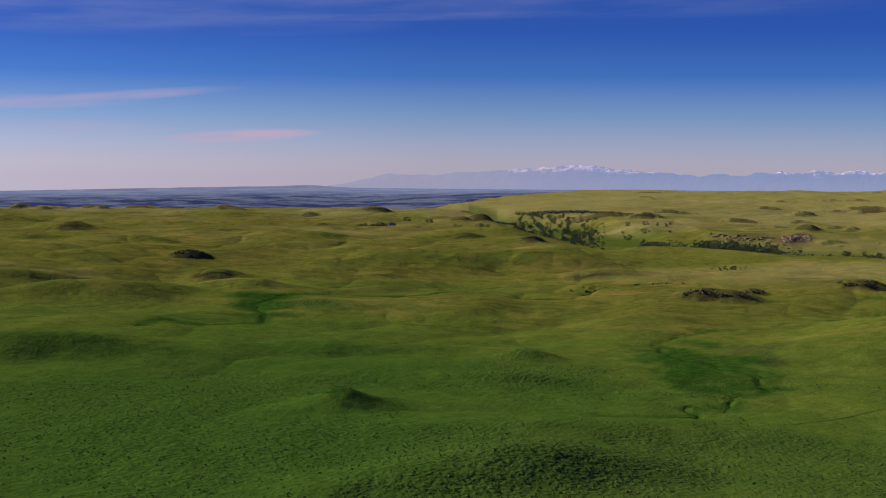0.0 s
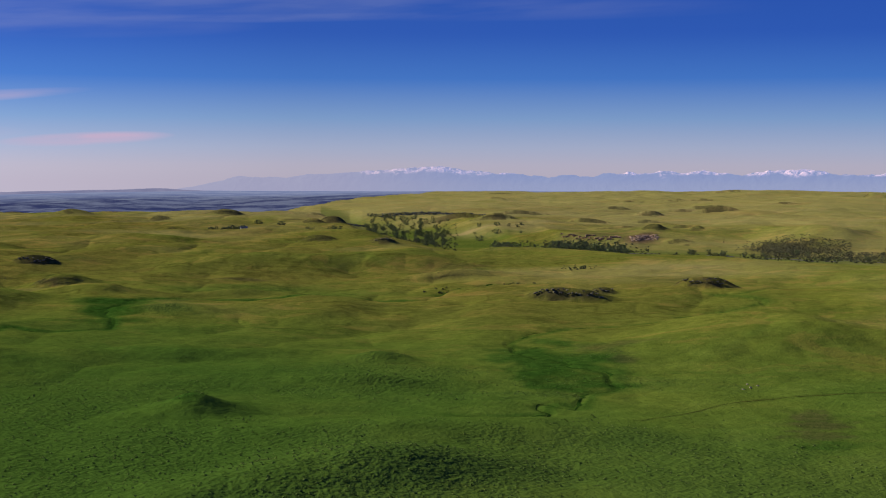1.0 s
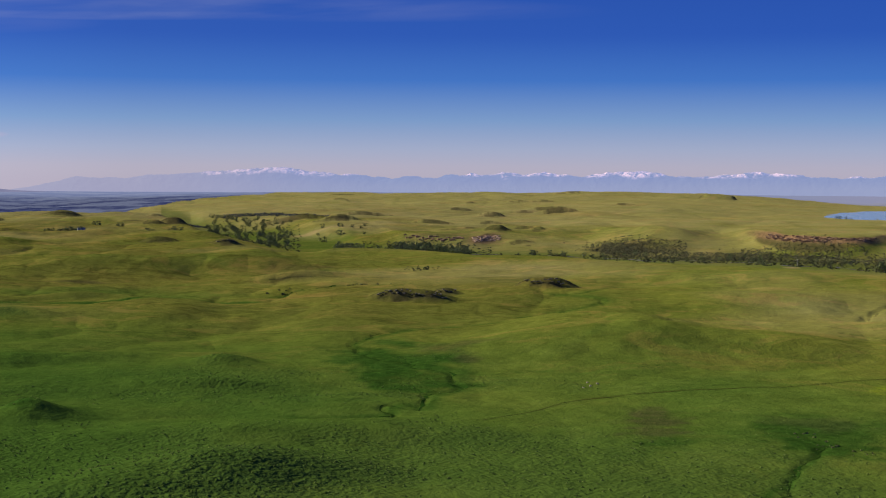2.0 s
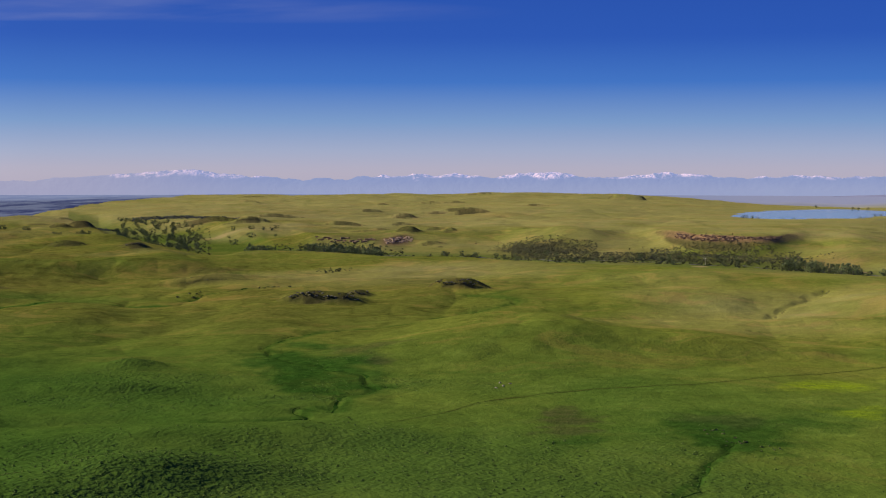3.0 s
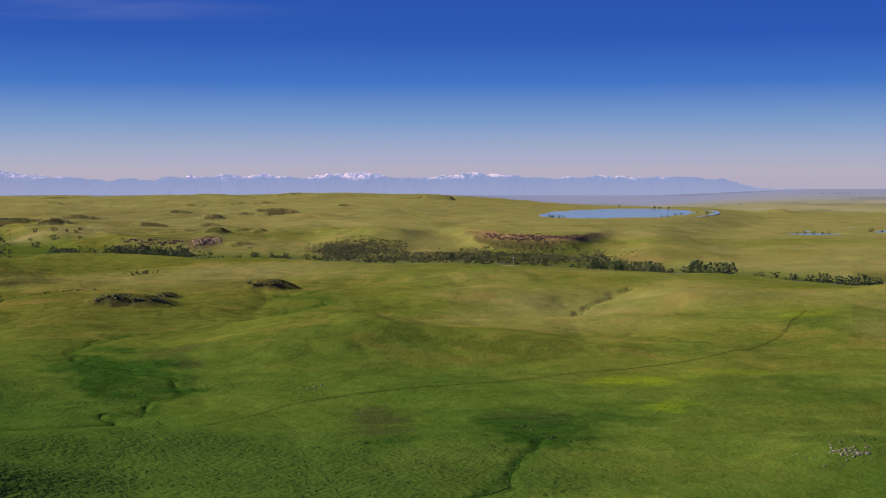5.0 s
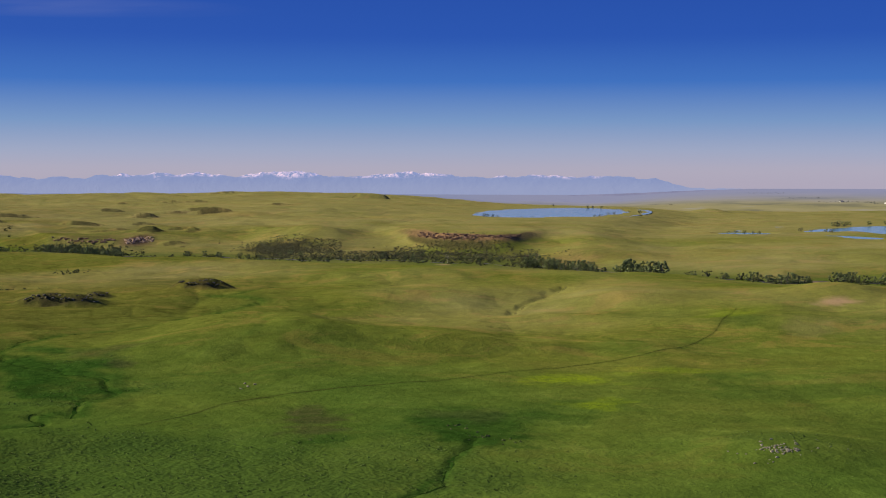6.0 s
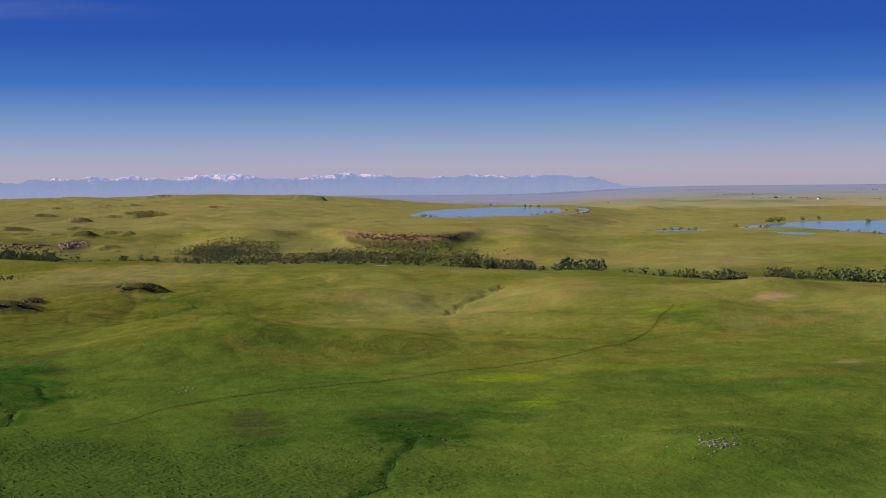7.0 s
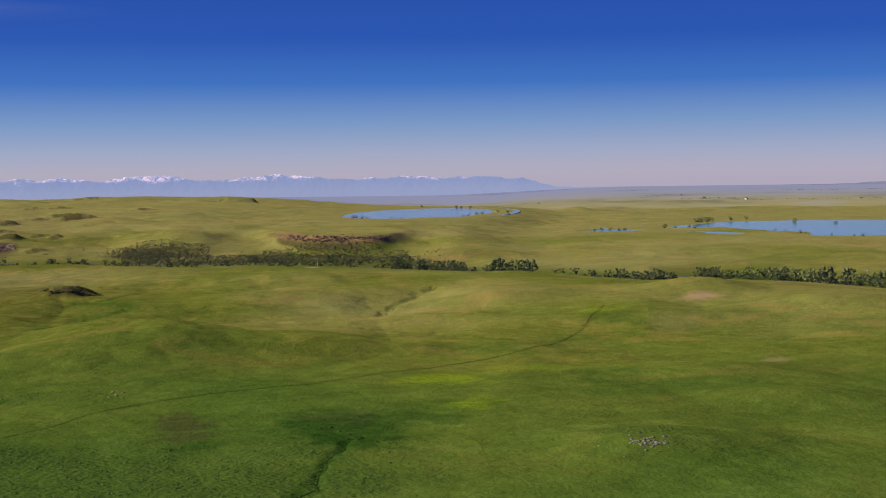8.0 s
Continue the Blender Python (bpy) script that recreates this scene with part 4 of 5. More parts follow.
grove(29.26, 31.85, -17, 20, 12, (2, 3, 4), 1.05, GALLERY, gap=6)
grove(32.8, 34.84, -14, 22, 12, (2, 3, 4, 0), 1.05, GALLERY, gap=6)
grove(35.3, 40.4, -24, 24, 26, (0, 1, 2, 3), 1.1, GALLERY, gap=7)

# single trees round the lakes and the farm
SHORE = "trees by the lakes"


def shore_tree(bearing, reach, kind, scale):
    level = 18.0 if bearing < 27 else 9.3
    x, y = plan(bearing, reach)
    middle = 2850 if bearing < 27 else (1790 if bearing < 30.6 else 1960)
    steps = middle + (10.0 if reach > middle else -10.0) * np.arange(60)
    b = radians(bearing)
    dry_land = land(steps * math.sin(b), steps * math.cos(b)) > level + 0.2
    wet = np.argwhere(~dry_land)
    if len(wet) and wet[-1, 0] < 58 and bearing > 18.5:
        x, y = plan(bearing, steps[wet[-1, 0] + 1] + RNG.uniform(0, 6) * (1 if reach > middle else -1))
    plant(x, y, kind, scale, SHORE, "small dark tree near the lake shore")


for spot in ((19.2, 2594, 4, 0.9), (19.34, 2653, 5, 1.0), (19.54, 2565, 4, 0.8), (19.74, 2602, 5, 0.8), (20.7, 2538, 5, 0.7), (21.1, 2550, 5, 0.7), (21.92, 3523, 3, 0.9), (23.55, 2550, 5, 0.8),
             (23.76, 2547, 5, 0.8), (24.1, 2529, 4, 0.8), (24.3, 2529, 4, 0.8), (23.28, 3036, 4, 1.0), (23.48, 3066, 5, 1.0), (23.82, 3390, 4, 0.9), (25.32, 2638, 4, 0.9), (24.91, 2727, 5, 0.9)):
    shore_tree(*spot)
for spot in ((32.66, 2211, 3, 1.0), (32.87, 2240, 0, 0.8), (33.07, 2211, 3, 1.0), (33.21, 2255, 2, 0.8), (32.8, 2182, 4, 1.2), (33.96, 2299, 3, 0.9), (34.57, 2329, 3, 0.8), (31.44, 1960, 4, 0.9), (31.85, 1916, 5, 0.8),
             (32.39, 1894, 5, 0.9), (32.6, 1879, 4, 0.9), (35.25, 1769, 5, 0.6), (35.66, 1761, 5, 0.7), (36.06, 1754, 5, 0.6), (36.61, 1710, 4, 0.6), (36.81, 1702, 5, 0.6), (37.76, 1651, 5, 0.6), (38.58, 1621, 5, 0.6),
             (38.92, 1614, 4, 0.6), (36.4, 2182, 3, 0.9), (37.9, 2123, 3, 0.8), (28.72, 1860, 5, 0.7), (28.99, 1879, 5, 0.8), (29.33, 1879, 4, 0.7), (29.67, 1872, 5, 0.8), (29.88, 1863, 4, 0.7)):
    shore_tree(*spot)
FARM = "trees round the farmstead"
for k in range(15):
    x, y = plan(-11.3 + 0.085 * k + RNG.uniform(-0.04, 0.04), 1770 + RNG.uniform(-24, 24))
    plant(x, y, (0, 3, 2, 4)[k % 4], 0.62 * RNG.uniform(0.8, 1.2), FARM, "dark shelter tree at a lonely farmstead")
for spot in ((-9.5, 1975), (-9.36, 1983), (-8.61, 1960), (-8.48, 1963), (-7.52, 1842), (-7.32, 1850), (-6.64, 1791), (-6.44, 1806), (-6.23, 1820), (-6.5, 1857)):
    x, y = plan(*spot)
    plant(x, y, 3, 0.8, FARM, "dark tree standing alone in the grass")
# The first two small bushes stand in for a pair of distant cattle.
for spot in ((22.19, 1164), (23.21, 1142), (-16.16, 1901)):
    x, y = plan(*spot)
    plant(x, y, 5, 0.45, "bushes on the meadow", "dark round bush set as a stand-in in the meadow")
for ob in [MODELS[k] for k in FREE]:
    for o in (*ob.children_recursive, ob):
        bpy.data.objects.remove(o)


def strew(name, label, places, size, leaf, sprays_each, category, seed, flat=0.7, lift=0.0):
    """Uncounted bushes in one mesh: each a small mound of leaf sprays."""
    rng = np.random.RandomState(seed)
    places = np.array(places)
    z = land(places[:, 0].copy(), places[:, 1].copy())
    n, s = len(places), sprays_each
    scale = size * rng.uniform(0.55, 1.3, n)
    d = rng.normal(size=(n, s, 3))
    d[..., 2] = np.abs(d[..., 2]) + lift
    d /= np.linalg.norm(d, axis=2, keepdims=True)
    root = np.stack([places[:, 0], places[:, 1], z], 1)[:, None]
    p = root + d * scale[:, None, None] * rng.uniform(0.55, 1.0, (n, s, 1)) * np.array((1, 1, 1.3 * flat))
    a = np.cross(d, rng.normal(size=(n, s, 3)))
    a /= np.linalg.norm(a, axis=2, keepdims=True)
    b = np.cross(d, a)
    w = scale[:, None, None] * 0.45
    co = np.stack([p + a * w, p + b * w, p - a * w, p - b * w], 2).reshape(-1, 3)
    k = n * s
    me = bpy.data.meshes.new(name)
    me.vertices.add(4 * k)
    me.vertices.foreach_set("co", co.astype(np.float32).ravel())
    me.loops.add(4 * k)
    me.loops.foreach_set("vertex_index", np.arange(4 * k, dtype=np.int32))
    me.polygons.add(k)
    me.polygons.foreach_set("loop_start", np.arange(0, 4 * k, 4, dtype=np.int32))
    me.update(calc_edges=True)
    me.materials.append(leaf)
    return tagged(new(name, me), label, category, kind="stuff")


def along_river(first, last, near, far, count):
    a, d = RNG.uniform(first, last, count), RNG.uniform(near, far, count)
    r = np.interp(a, [p[0] for p in RIVER], [p[1] for p in RIVER]) + d
    return np.stack([r * np.sin(np.radians(a)), r * np.cos(np.radians(a))], 1)


bush = np.concatenate([along_river(-5.2, -1.6, -330, 380, 520), along_river(0.8, 5.9, -28, 105, 240), along_river(5.9, 9, -18, 18, 60), along_river(9.4, 16.8, -36, 60, 230),
                       along_river(16.2, 21.6, -24, 90, 220), along_river(20.2, 24.0, -30, 60, 150), along_river(24.5, 26.4, -17, 17, 50), along_river(26.8, 29.4, -9, 9, 24), along_river(29.4, 31.9, -17, 20, 50),
                       along_river(32.8, 34.9, -14, 22, 44), along_river(35.4, 40.5, -18, 20, 90)])


def hang(centre, spread_, middle, deep, count):
    """Places thinning out from the middle of a slope behind the river."""
    a, d = RNG.normal(centre, spread_, count), np.clip(RNG.normal(middle, deep, count), 10, 250)
    r = np.interp(a, [p[0] for p in RIVER], [p[1] for p in RIVER]) + d
    keep = fbm(r * np.sin(np.radians(a)), r * np.cos(np.radians(a)), 60, 3, 15) > -0.12
    return np.stack([r * np.sin(np.radians(a)), r * np.cos(np.radians(a))], 1)[keep]


slope_brush = np.concatenate([along_river(15.6, 21.4, 60, 200, 1500), along_river(10.2, 13.6, 30, 225, 1400), along_river(13.4, 16.8, 20, 150, 900), hang(11.2, 0.7, 170, 36, 1400), hang(18.8, 1.4, 150, 30, 1100), along_river(2.06, 5.06, 56, 101, 240)])
strew("slope_brush", "grey-brown brush covering the valley slope", slope_brush, 1.0, BRUSHWOOD, 8, "brush", 13, 0.8)
strew("riverside_brush", "tangled grey-green willow brush on the river banks", bush, 1.35, SHRUB, 10, "brush", 3)

# shrubs on the steep dark sides of knolls
steep = np.argwhere((STEEP > 0.36) & (R > 930) & (R < 3900) & ~((R > 1250) & (R < 1700) & (BEAR > 15) & (BEAR < 22)) & (BEAR > -27) & (BEAR < 42) & (lush_backlit < 0.2))
pick = steep[RNG.choice(len(steep), min(2600, len(steep)), replace=False)]
spots = np.stack([GX[pick[:, 0], pick[:, 1]], GY[pick[:, 0], pick[:, 1]]], 1)
strew("hillside_shrubs", "dark low shrubs on steep eroded slopes", spots, 0.5, SHRUB, 6, "shrubs", 4, 0.5)
x, y = plan(-12.22, 457)
strew("knoll_shrubs", "dark green shrubs on the side of a small knoll", np.stack([x + RNG.normal(0, 4.0, 70), y + RNG.normal(0, 3, 70)], 1), 0.4, SAGE, 6, "shrubs", 14, 0.5, 0.7)
clumps = []
for a, r, n in ((3.19, 1176, 34), (-2.27, 989, 9), (0.81, 1025, 10)):
    x, y = plan(a, r)
    clumps.append(np.stack([x + RNG.normal(0, 7, n), y + RNG.normal(0, 8, n)], 1))
strew("meadow_bushes", "dark green bushes along damp hollows", np.concatenate(clumps), 1.1, SHRUB, 8, "bushes", 5)
damp = []
for a, r, n in ((20.49, 395, 7), (19.06, 404, 12), (18.25, 419, 8)):
    x, y = plan(a, r)
    damp.append(np.stack([x + RNG.normal(0, 2.6, n), y + RNG.normal(0, 2.2, n)], 1))
strew("gully_shrubs", "small dark shrubs at the head of a gully", np.concatenate(damp), 0.5, SHRUB, 8, "shrubs", 15, 0.6)

# sagebrush on the near slopes
near = np.argwhere((sage > 0.12) & (R > 290) & (R < 640))
weight = sage[near[:, 0], near[:, 1]] ** 1.3 * R[near[:, 0], near[:, 1]] ** 2
pick = near[RNG.choice(len(near), min(3200, len(near)), replace=False, p=weight / weight.sum())]
spots = np.stack([GX[pick[:, 0], pick[:, 1]] + RNG.uniform(-1, 1, len(pick)), GY[pick[:, 0], pick[:, 1]] + RNG.uniform(-1, 1, len(pick))], 1)
strew("sagebrush", "low grey-green sagebrush covering the slopes", spots, 0.42, SAGE, 7, "sagebrush", 6, 0.5, 1.4)
a = RNG.uniform(-27, 42, 6000)
r = 70 / np.tan(np.radians(RNG.uniform(6.5, 13, 6000)))
spots = np.stack([r * np.sin(np.radians(a)), r * np.cos(np.radians(a))], 1)
strew("grass_tufts", "taller green grass tufts on the prairie", spots, 0.3, SAGE, 4, "grass", 8, 0.3, 2.2)

# rows of trees and thickets on the far plain
rows = []
for first, last, reach, n in ((31.78, 34.16, 3773, 40), (34.16, 39.6, 3685, 70), (30.76, 32.12, 3980, 14), (35.52, 39.6, 4201, 40), (25.66, 27.36, 3685, 10), (29.4, 31.1, 4275, 14)):
    a = RNG.uniform(first, last, n)
    q = reach + RNG.normal(0, 14, n)
    rows.append(np.stack([q * np.sin(np.radians(a)), q * np.cos(np.radians(a))], 1))
strew("far_shelterbelt", "distant dark rows of trees on the plain", np.concatenate(rows), 1.7, HAZED_LEAF, 8, "trees", 9, 0.9)


bands = []
for first, last, reach, deep, n in ((-4.6, -2.3, 2520, 26, 380), (-2.6, -1.0, 2430, 18, 240), (-6.6, -5.2, 2360, 24, 150), (-1.0, 0.1, 2350, 12, 70)):
    a = RNG.uniform(first, last, n)
    q = reach + RNG.normal(0, deep, n)
    bands.append(np.stack([q * np.sin(np.radians(a)), q * np.cos(np.radians(a))], 1))
strew("distant_thickets", "dark thickets on the far breaks, tinted bluish for haze", np.concatenate(bands), 2.0, HAZED_LEAF, 6, "trees", 12, 0.8)


def stone_mesh(seed, mat, name="stone"):
    rng = np.random.RandomState(seed)
    bm = bmesh.new()
    bmesh.ops.create_icosphere(bm, subdivisions=1, radius=1)
    for v in bm.verts:
        v.co *= rng.uniform(0.72, 1.12)
        v.co.z *= 0.72
    me = bpy.data.meshes.new(name)
    bm.to_mesh(me)
    bm.free()
    me.materials.append(mat)
    return me


STONES = [stone_mesh(s, STONE) for s in range(4)]


def place_stone(x, y, size, label, group):
    ob = new("rock", STONES[RNG.randint(4)])
    ob.matrix_world = pose(x, y, height_at(x, y) + 0.12 * size, RNG.uniform(-15, 15), RNG.uniform(-15, 15), RNG.uniform(0, 360))
    ob.scale = (size, size * RNG.uniform(0.6, 1.0), size * RNG.uniform(0.5, 0.9))
    tagged(ob, label, "rock", group)


cx, cy = plan(30.85, 375)
for k in range(90):
    spread_ = 2.6 if k < 50 else 6.5
    place_stone(cx + RNG.normal(0, spread_), cy + RNG.normal(0, spread_ * 0.8), RNG.uniform(0.2, 0.6), "weathered grey boulder lying in a pile on grass", "boulder pile")
for b_, r_ in ((9.88, 507), (10.16, 511), (9.61, 503), (9.75, 514)):
    place_stone(*plan(b_, r_), 0.7, "pale boulder lying alone in the grass", "pale boulders")


# ---- sandstone bluffs over the river ----
def block_mesh(seed):
    rng = np.random.RandomState(100 + seed)
    bm = bmesh.new()
    bmesh.ops.create_cube(bm, size=1)
    bmesh.ops.bevel(bm, geom=bm.edges[:], offset=0.09, segments=1, affect="EDGES")
    for v in bm.verts:
        v.co *= rng.uniform(0.86, 1.12)
    me = bpy.data.meshes.new("rock_block")
    bm.to_mesh(me)
    bm.free()
    me.materials.append(SANDSTONE)
    return me


BLOCKS = [block_mesh(k) for k in range(5)]
SUNLIT_BLOCKS = [me.copy() for me in BLOCKS]
for me in SUNLIT_BLOCKS:
    me.materials[0] = SUNLIT_STONE


def bluff(first, last, count, low, high, label, size, blocks=BLOCKS, swing=0):
    """Broken ledges of rock along the upper edge of the valley wall."""
    x, y = plan((first + last) / 2, bed_at((first + last) / 2) + 60)
    root = new("sandstone_bluff")
    root.location = (x, y, height_at(x, y))
    tagged(root, label, "bluff")
    base = Matrix.Translation(root.location).inverted()
    for k in range(count):
        a = first + (last - first) * (k + RNG.uniform(0.1, 0.9)) / count
        # climb from the foot to the wanted height on the wall
        d = np.arange(60.0, 270.0, 3.5)
        b = radians(a)
        wall = land((bed_at(a) + d) * math.sin(b), (bed_at(a) + d) * math.cos(b))
        at = min(int(np.argmax(wall > RNG.uniform(low, high))) or 20, 59)
        x, y = plan(a, bed_at(a) + d[at])
        w, h = size * RNG.uniform(0.7, 1.7), size * RNG.uniform(0.35, 0.75)
        ob = new("rock_block", blocks[RNG.randint(5)])
        ob.parent = root
        ob.matrix_basis = base @ pose(x, y, height_at(x, y) + 0.15 * h, RNG.uniform(-7, 7), RNG.uniform(-7, 7), -swing - a + RNG.uniform(-25, 25))
        ob.scale = (w, size * 0.8, h)
    return root


bluff(16.62, 19.06, 90, 10.5, 15.5, "weathered reddish sandstone bluff above the river", 2.8)
bluff(19.06, 21.38, 50, 13.0, 15.5, "low broken ledge of brown sandstone", 2.2)
# This bank takes the paler blocks, its sunlight painted in.
bluff(5.19, 6.28, 90, 4.0, 8.5, "red sandstone bank beside the river, paled for sunlight", 2.2, SUNLIT_BLOCKS, 35)
bluff(2.47, 4.78, 26, 4.0, 8.5, "dark weathered sandstone bank behind the trees", 3.6)


DARKROCK = stone_material("dark_caprock", (0.070, 0.066, 0.052), (0.190, 0.170, 0.130))
CAPS = []
for k in range(4):
    me = BLOCKS[k].copy()
    me.materials.clear()
    me.materials.append(DARKROCK)
    CAPS.append(me)


def caprock(bearing, reach, width, count, size, tilt=0.0):
    """A broken dark ledge along the brow of a small mesa."""
    x, y = plan(bearing, reach)
    root = new("caprock_ledge")
    root.location = (x, y, height_at(x, y))
    tagged(root, "dark broken caprock ledge on a grassy mesa", "ledge", "caprock ledges")
    base = Matrix.Translation(root.location).inverted()
    b = radians(bearing)
    for k in range(count):
        u = width * (2 * (k + RNG.uniform(0.2, 0.8)) / count - 1)
        v = -4.0 + 3.0 * (u / width) ** 2 + tilt * u + RNG.uniform(-1.4, 1.4)
        px, py = x + u * math.cos(b) + v * math.sin(b), y - u * math.sin(b) + v * math.cos(b)
        w, h = size * RNG.uniform(0.8, 1.9), size * RNG.uniform(0.4, 0.8)
        ob = new("rock_block", CAPS[RNG.randint(4)])
        ob.parent = root
        ob.matrix_basis = base @ pose(px, py, height_at(px, py) + 0.12 * h, RNG.uniform(-8, 8), RNG.uniform(-8, 8), -bearing + RNG.uniform(-30, 30))
        ob.scale = (w, size * 0.9, h)


caprock(2.77, 859, 21, 24, 1.1, -0.22)
caprock(4.06, 912, 8, 8, 0.9)
caprock(8.10, 948, 14, 16, 1.1)
caprock(-17.88, 1237, 14, 14, 1.4)
caprock(-4.52, 1498, 10, 9, 1.3)


def ribbon(name, label, category, line, width, lift, mat, wiggle=0.0, steps=3):
    """A narrow strip laid on the ground along a line, with uneven edges."""
    pts = []
    for i in range(len(line) - 1):
        for k in range(steps):
            f = k / steps
            pts.append((line[i][0] * (1 - f) + line[i + 1][0] * f, line[i][1] * (1 - f) + line[i + 1][1] * f))
    pts = np.array(pts)
    if wiggle:
        pts = pts - wiggle * np.stack([fbm(pts[:, 0], pts[:, 1], 17, 3, 41), fbm(pts[:, 0], pts[:, 1], 17, 3, 43)], 1)
    t = np.gradient(pts, axis=0)
    t /= np.linalg.norm(t, axis=1, keepdims=True)
    side = np.stack([-t[:, 1], t[:, 0]], 1)
    n = len(pts)
    wide = width * np.clip(1 + 2.6 * fbm(pts[:, 0], pts[:, 1], 12, 3, 5), 0.12, 2.2)
    a, b = pts + side * wide[:, None] / 2, pts - side * wide[:, None] / 2
    m = pts
    rows_ = []
    for q, extra in ((a, 0.0), (m, 0.06), (b, 0.0)):
        rows_.append(np.column_stack([q, land(q[:, 0].copy(), q[:, 1].copy()) + lift + extra]))
    verts = np.concatenate(rows_)
    faces = [(r * n + i, r * n + i + 1, (r + 1) * n + i + 1, (r + 1) * n + i) for r in range(2) for i in range(n - 1)]
    me = mesh_of(name, verts, faces, mat, True)
    return tagged(new(name, me), label, category, kind="structure")


TRODDEN = leaf_material("trodden_grass", (0.056, 0.078, 0.012), (0.095, 0.108, 0.024), 0.2)
REEDS = leaf_material("streamside_sedge", (0.014, 0.040, 0.006), (0.030, 0.080, 0.012), 0.15)
ribbon("track", "narrow worn vehicle track through the grass", "track", TRACK, 0.42, 0.08, TRODDEN)
ribbon("stream_bed", "dark green sedge filling a winding stream bed", "stream", CREEK_MID, 0.8, 0.06, REEDS, 7.0)
ribbon("stream_bed", "dark green sedge filling a winding stream bed", "stream", CREEK_LEFT, 1.9, 0.08, REEDS, 7.0)
ribbon("stream_bed", "dark green sedge filling a narrow stream bed", "stream", CREEK_UP, 2.0, 0.08, REEDS, 7.0)
ribbon("stream_bed", "dark green sedge filling a small gully", "stream", GULLY, 0.6, 0.06, REEDS, 7.0)
RIVER_WATER, river_tree, river_bsdf = material("murky_river_water")
wire(river_tree, ramp(river_tree, noise_of(river_tree, position(river_tree), 0.2, 3), [(0.3, (0.045, 0.045, 0.030)), (0.7, (0.075, 0.070, 0.045))]), river_bsdf.inputs["Base Color"])
river_bsdf.inputs["Roughness"].default_value = 0.55
river_line = [plan(a, bed_at(a) + 14 * math.sin(a * 2.4)) for a in np.arange(4, 42, 0.4)]
ribbon("water", "shallow river water between wooded banks", "river", river_line, 5.0, 0.15, RIVER_WATER)


# ---- lonely farm buildings ----
PAINT, paint_tree, paint_bsdf = material("weathered_white_paint")
wire(paint_tree, ramp(paint_tree, noise_of(paint_tree, position(paint_tree), 1.5, 4), [(0.3, (0.55, 0.54, 0.50)), (0.7, (0.78, 0.77, 0.74))]), paint_bsdf.inputs["Base Color"])
paint_bsdf.inputs["Roughness"].default_value = 0.7
ROOF, roof_tree, roof_bsdf = material("grey_metal_roof")
wire(roof_tree, ramp(roof_tree, noise_of(roof_tree, position(roof_tree), 2.0, 3), [(0.3, (0.20, 0.20, 0.20)), (0.7, (0.34, 0.33, 0.32))]), roof_bsdf.inputs["Base Color"])
roof_bsdf.inputs["Roughness"].default_value = 0.5
DARK, dark_tree, dark_bsdf = material("dark_window")
dark_bsdf.inputs["Base Color"].default_value = (0.03, 0.035, 0.04, 1)
dark_bsdf.inputs["Roughness"].default_value = 0.15


def box_mesh(name, sx, sy, sz, mat, lift=0.0):
    bm = bmesh.new()
    bmesh.ops.create_cube(bm, size=1, matrix=Matrix.Translation((0, 0, lift + sz / 2)) @ Matrix.Diagonal((sx, sy, sz, 1)))
    bmesh.ops.bevel(bm, geom=bm.edges[:], offset=0.04, segments=1, affect="EDGES")
    me = bpy.data.meshes.new(name)
    bm.to_mesh(me)
    bm.free()
    me.materials.append(mat)
    return me


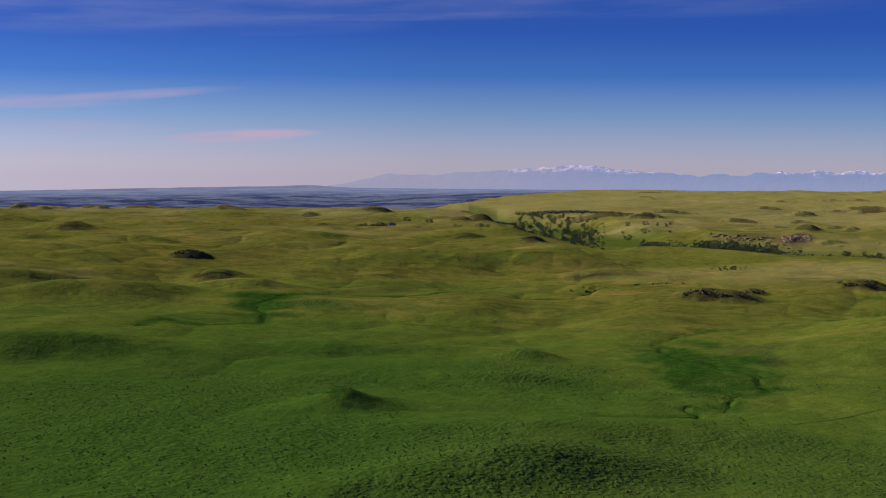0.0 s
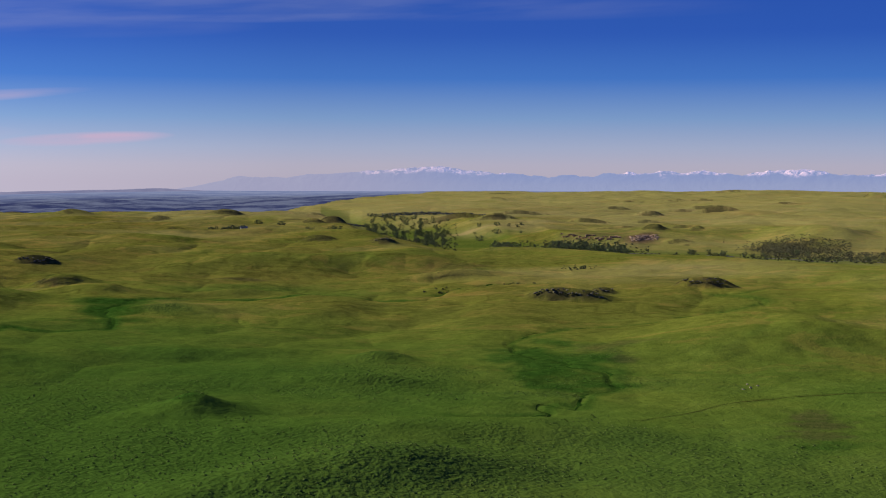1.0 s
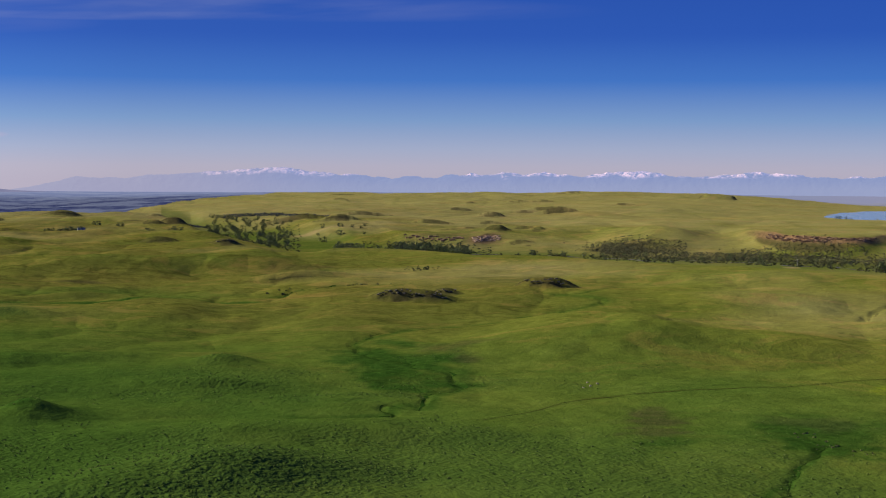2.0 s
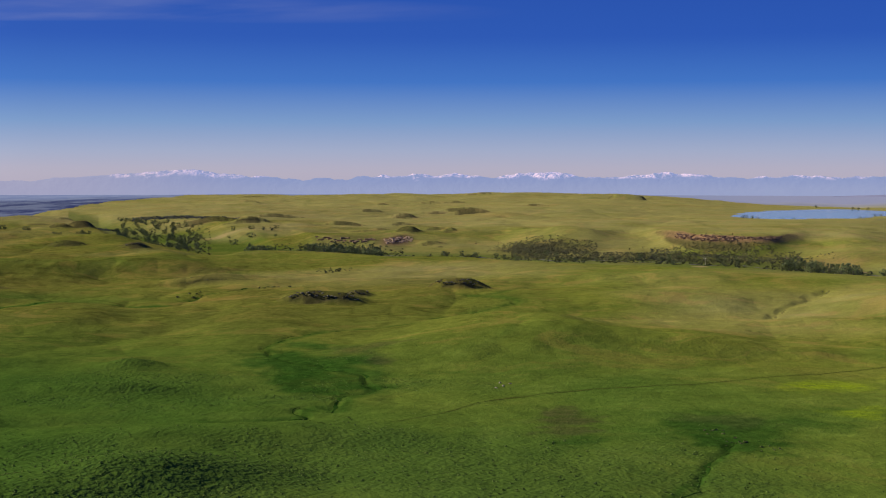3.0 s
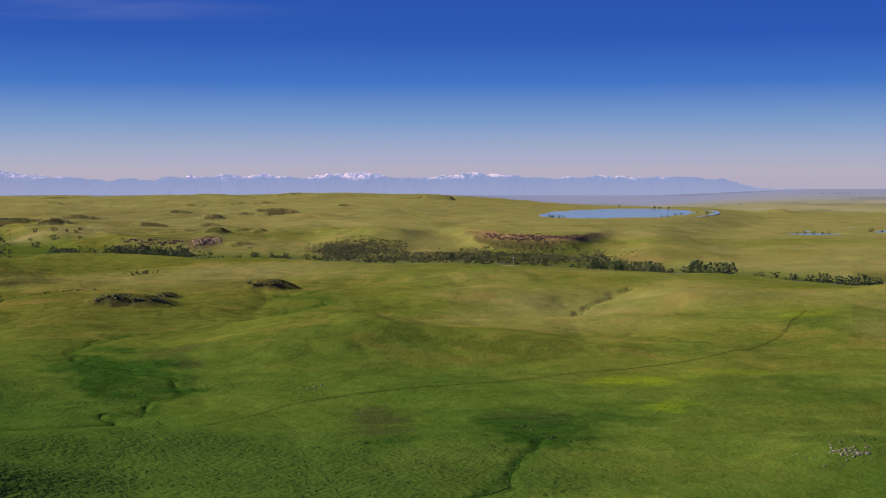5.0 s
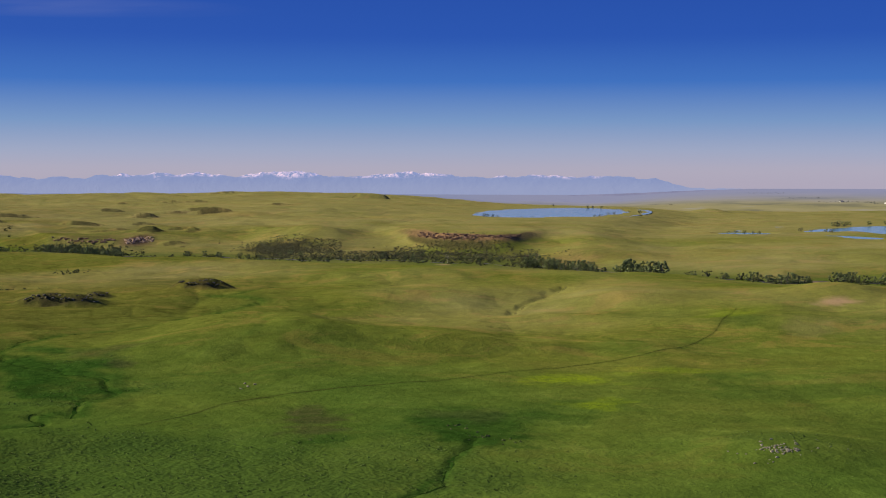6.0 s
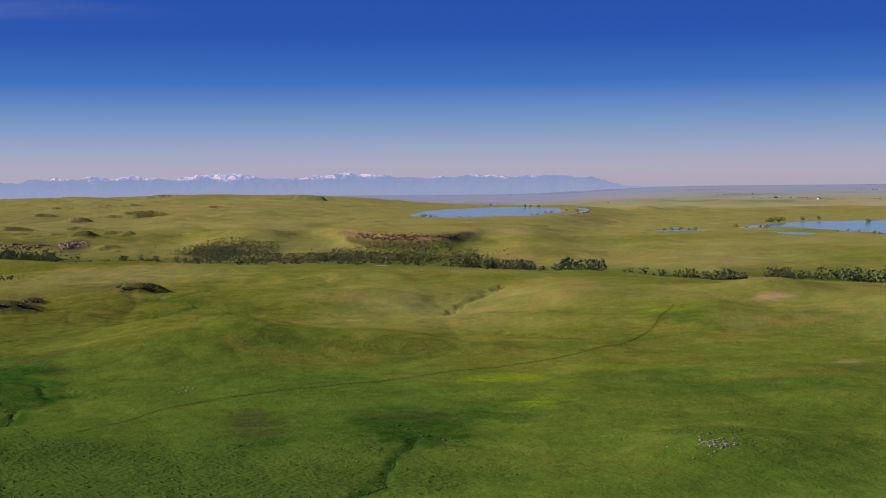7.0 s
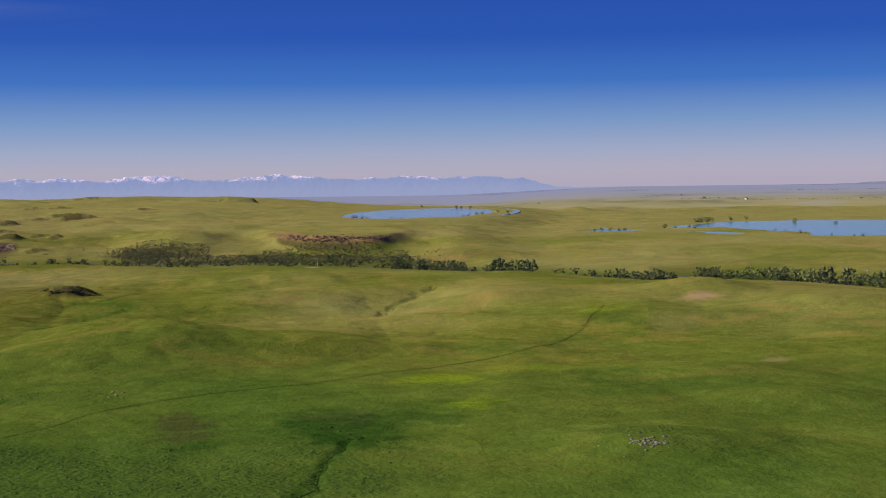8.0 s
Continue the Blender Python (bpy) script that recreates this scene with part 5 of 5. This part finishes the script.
def farm_building(bearing, reach, turn, length, width, height, label):
    """A gabled building with eaves, a door and windows."""
    x, y = plan(bearing, reach)
    root = new("farm_building")
    root.matrix_world = pose(x, y, height_at(x, y) - 0.3, 0, 0, turn)
    tagged(root, label, "building", "farm buildings")
    rise, over = width * 0.38, 0.5
    wall = mesh_of("wall", [(sx * length / 2, sy * width / 2, z) for z in (0, height) for sx, sy in ((-1, -1), (1, -1), (1, 1), (-1, 1))]
                   + [(-length / 2, 0, height + rise), (length / 2, 0, height + rise)],
                   [(0, 1, 5, 4), (2, 3, 7, 6), (1, 2, 6, 9, 5), (3, 0, 4, 8, 7)], PAINT)
    new("wall", wall).parent = root
    e = over * rise / (width / 2)
    rv = []
    for s in (-1, 1):
        for k in (0.0, 0.18):
            rv += [(-length / 2 - over, s * (width / 2 + over), height - e + k + 0.03), (length / 2 + over, s * (width / 2 + over), height - e + k + 0.03),
                   (length / 2 + over, 0, height + rise + k + 0.03), (-length / 2 - over, 0, height + rise + k + 0.03)]
    rf = []
    for b in (0, 8):
        rf += [(b, b + 1, b + 2, b + 3), (b + 4, b + 7, b + 6, b + 5), (b, b + 4, b + 5, b + 1), (b + 1, b + 5, b + 6, b + 2), (b + 3, b + 7, b + 4, b)]
    new("roof", mesh_of("roof", rv, rf, ROOF)).parent = root
    door = new("door", box_mesh("door", 1.1, 0.1, 2.1, DARK, 0.3))
    door.parent = root
    door.location = (0.12 * length, -width / 2 - 0.03, 0)
    for k in (-0.3, 0.36):
        window = new("window", box_mesh("window", 1.0, 0.1, 1.1, DARK, 1.2))
        window.parent = root
        window.location = (k * length, -width / 2 - 0.03, 0)


farm_building(-10.02, 1752, 20, 8, 5, 2.4, "small white farmhouse among shelter trees")
farm_building(34.57, 3692, 30, 9, 6, 2.6, "distant white barn on the plain")
farm_building(32.94, 3773, -10, 8, 5, 2.6, "distant pale farmhouse on the plain")


# ---- a bleached dead tree by the river ----
def dead_tree(bearing, reach, height):
    rng = np.random.RandomState(31)
    x, y = plan(bearing, reach)
    root = new("dead_tree")
    root.location = (x, y, height_at(x, y) - 0.2)
    tagged(root, "bare bleached dead tree beside the river", "tree")
    tv, tf, bv, bf = [], [], [], []
    limb((0, 0, -0.3), (0.2, 0.1, height * 0.6), 0.35, 0.22, tv, tf, 8)
    limb((0.2, 0.1, height * 0.6), (0.5, 0.0, height), 0.22, 0.06, tv, tf, 8)
    for k in range(13):
        a, h = rng.uniform(0, 6.28), height * rng.uniform(0.35, 0.9)
        reach_ = rng.uniform(1.2, 2.8)
        tip = (0.2 + reach_ * math.cos(a), reach_ * math.sin(a), h + rng.uniform(0.6, 1.8))
        limb((0.2, 0.1, h), tip, 0.10, 0.03, bv, bf, 5)
        limb(tip, (tip[0] + rng.uniform(-0.8, 0.8), tip[1] + rng.uniform(-0.8, 0.8), tip[2] + 0.9), 0.04, 0.015, bv, bf, 4)
    new("trunk", mesh_of("trunk", tv, tf, BLEACHED)).parent = root
    new("branches", mesh_of("branches", bv, bf, BLEACHED)).parent = root


BLEACHED, bleached_tree, bleached_bsdf = material("bleached_wood")
wire(bleached_tree, ramp(bleached_tree, noise_of(bleached_tree, position(bleached_tree), 3, 4), [(0.3, (0.30, 0.28, 0.24)), (0.7, (0.52, 0.49, 0.44))]), bleached_bsdf.inputs["Base Color"])
bleached_bsdf.inputs["Roughness"].default_value = 0.9
dead_tree(39.06, 1073, 10.5)
dead_tree(17.77, 1363, 7.0)
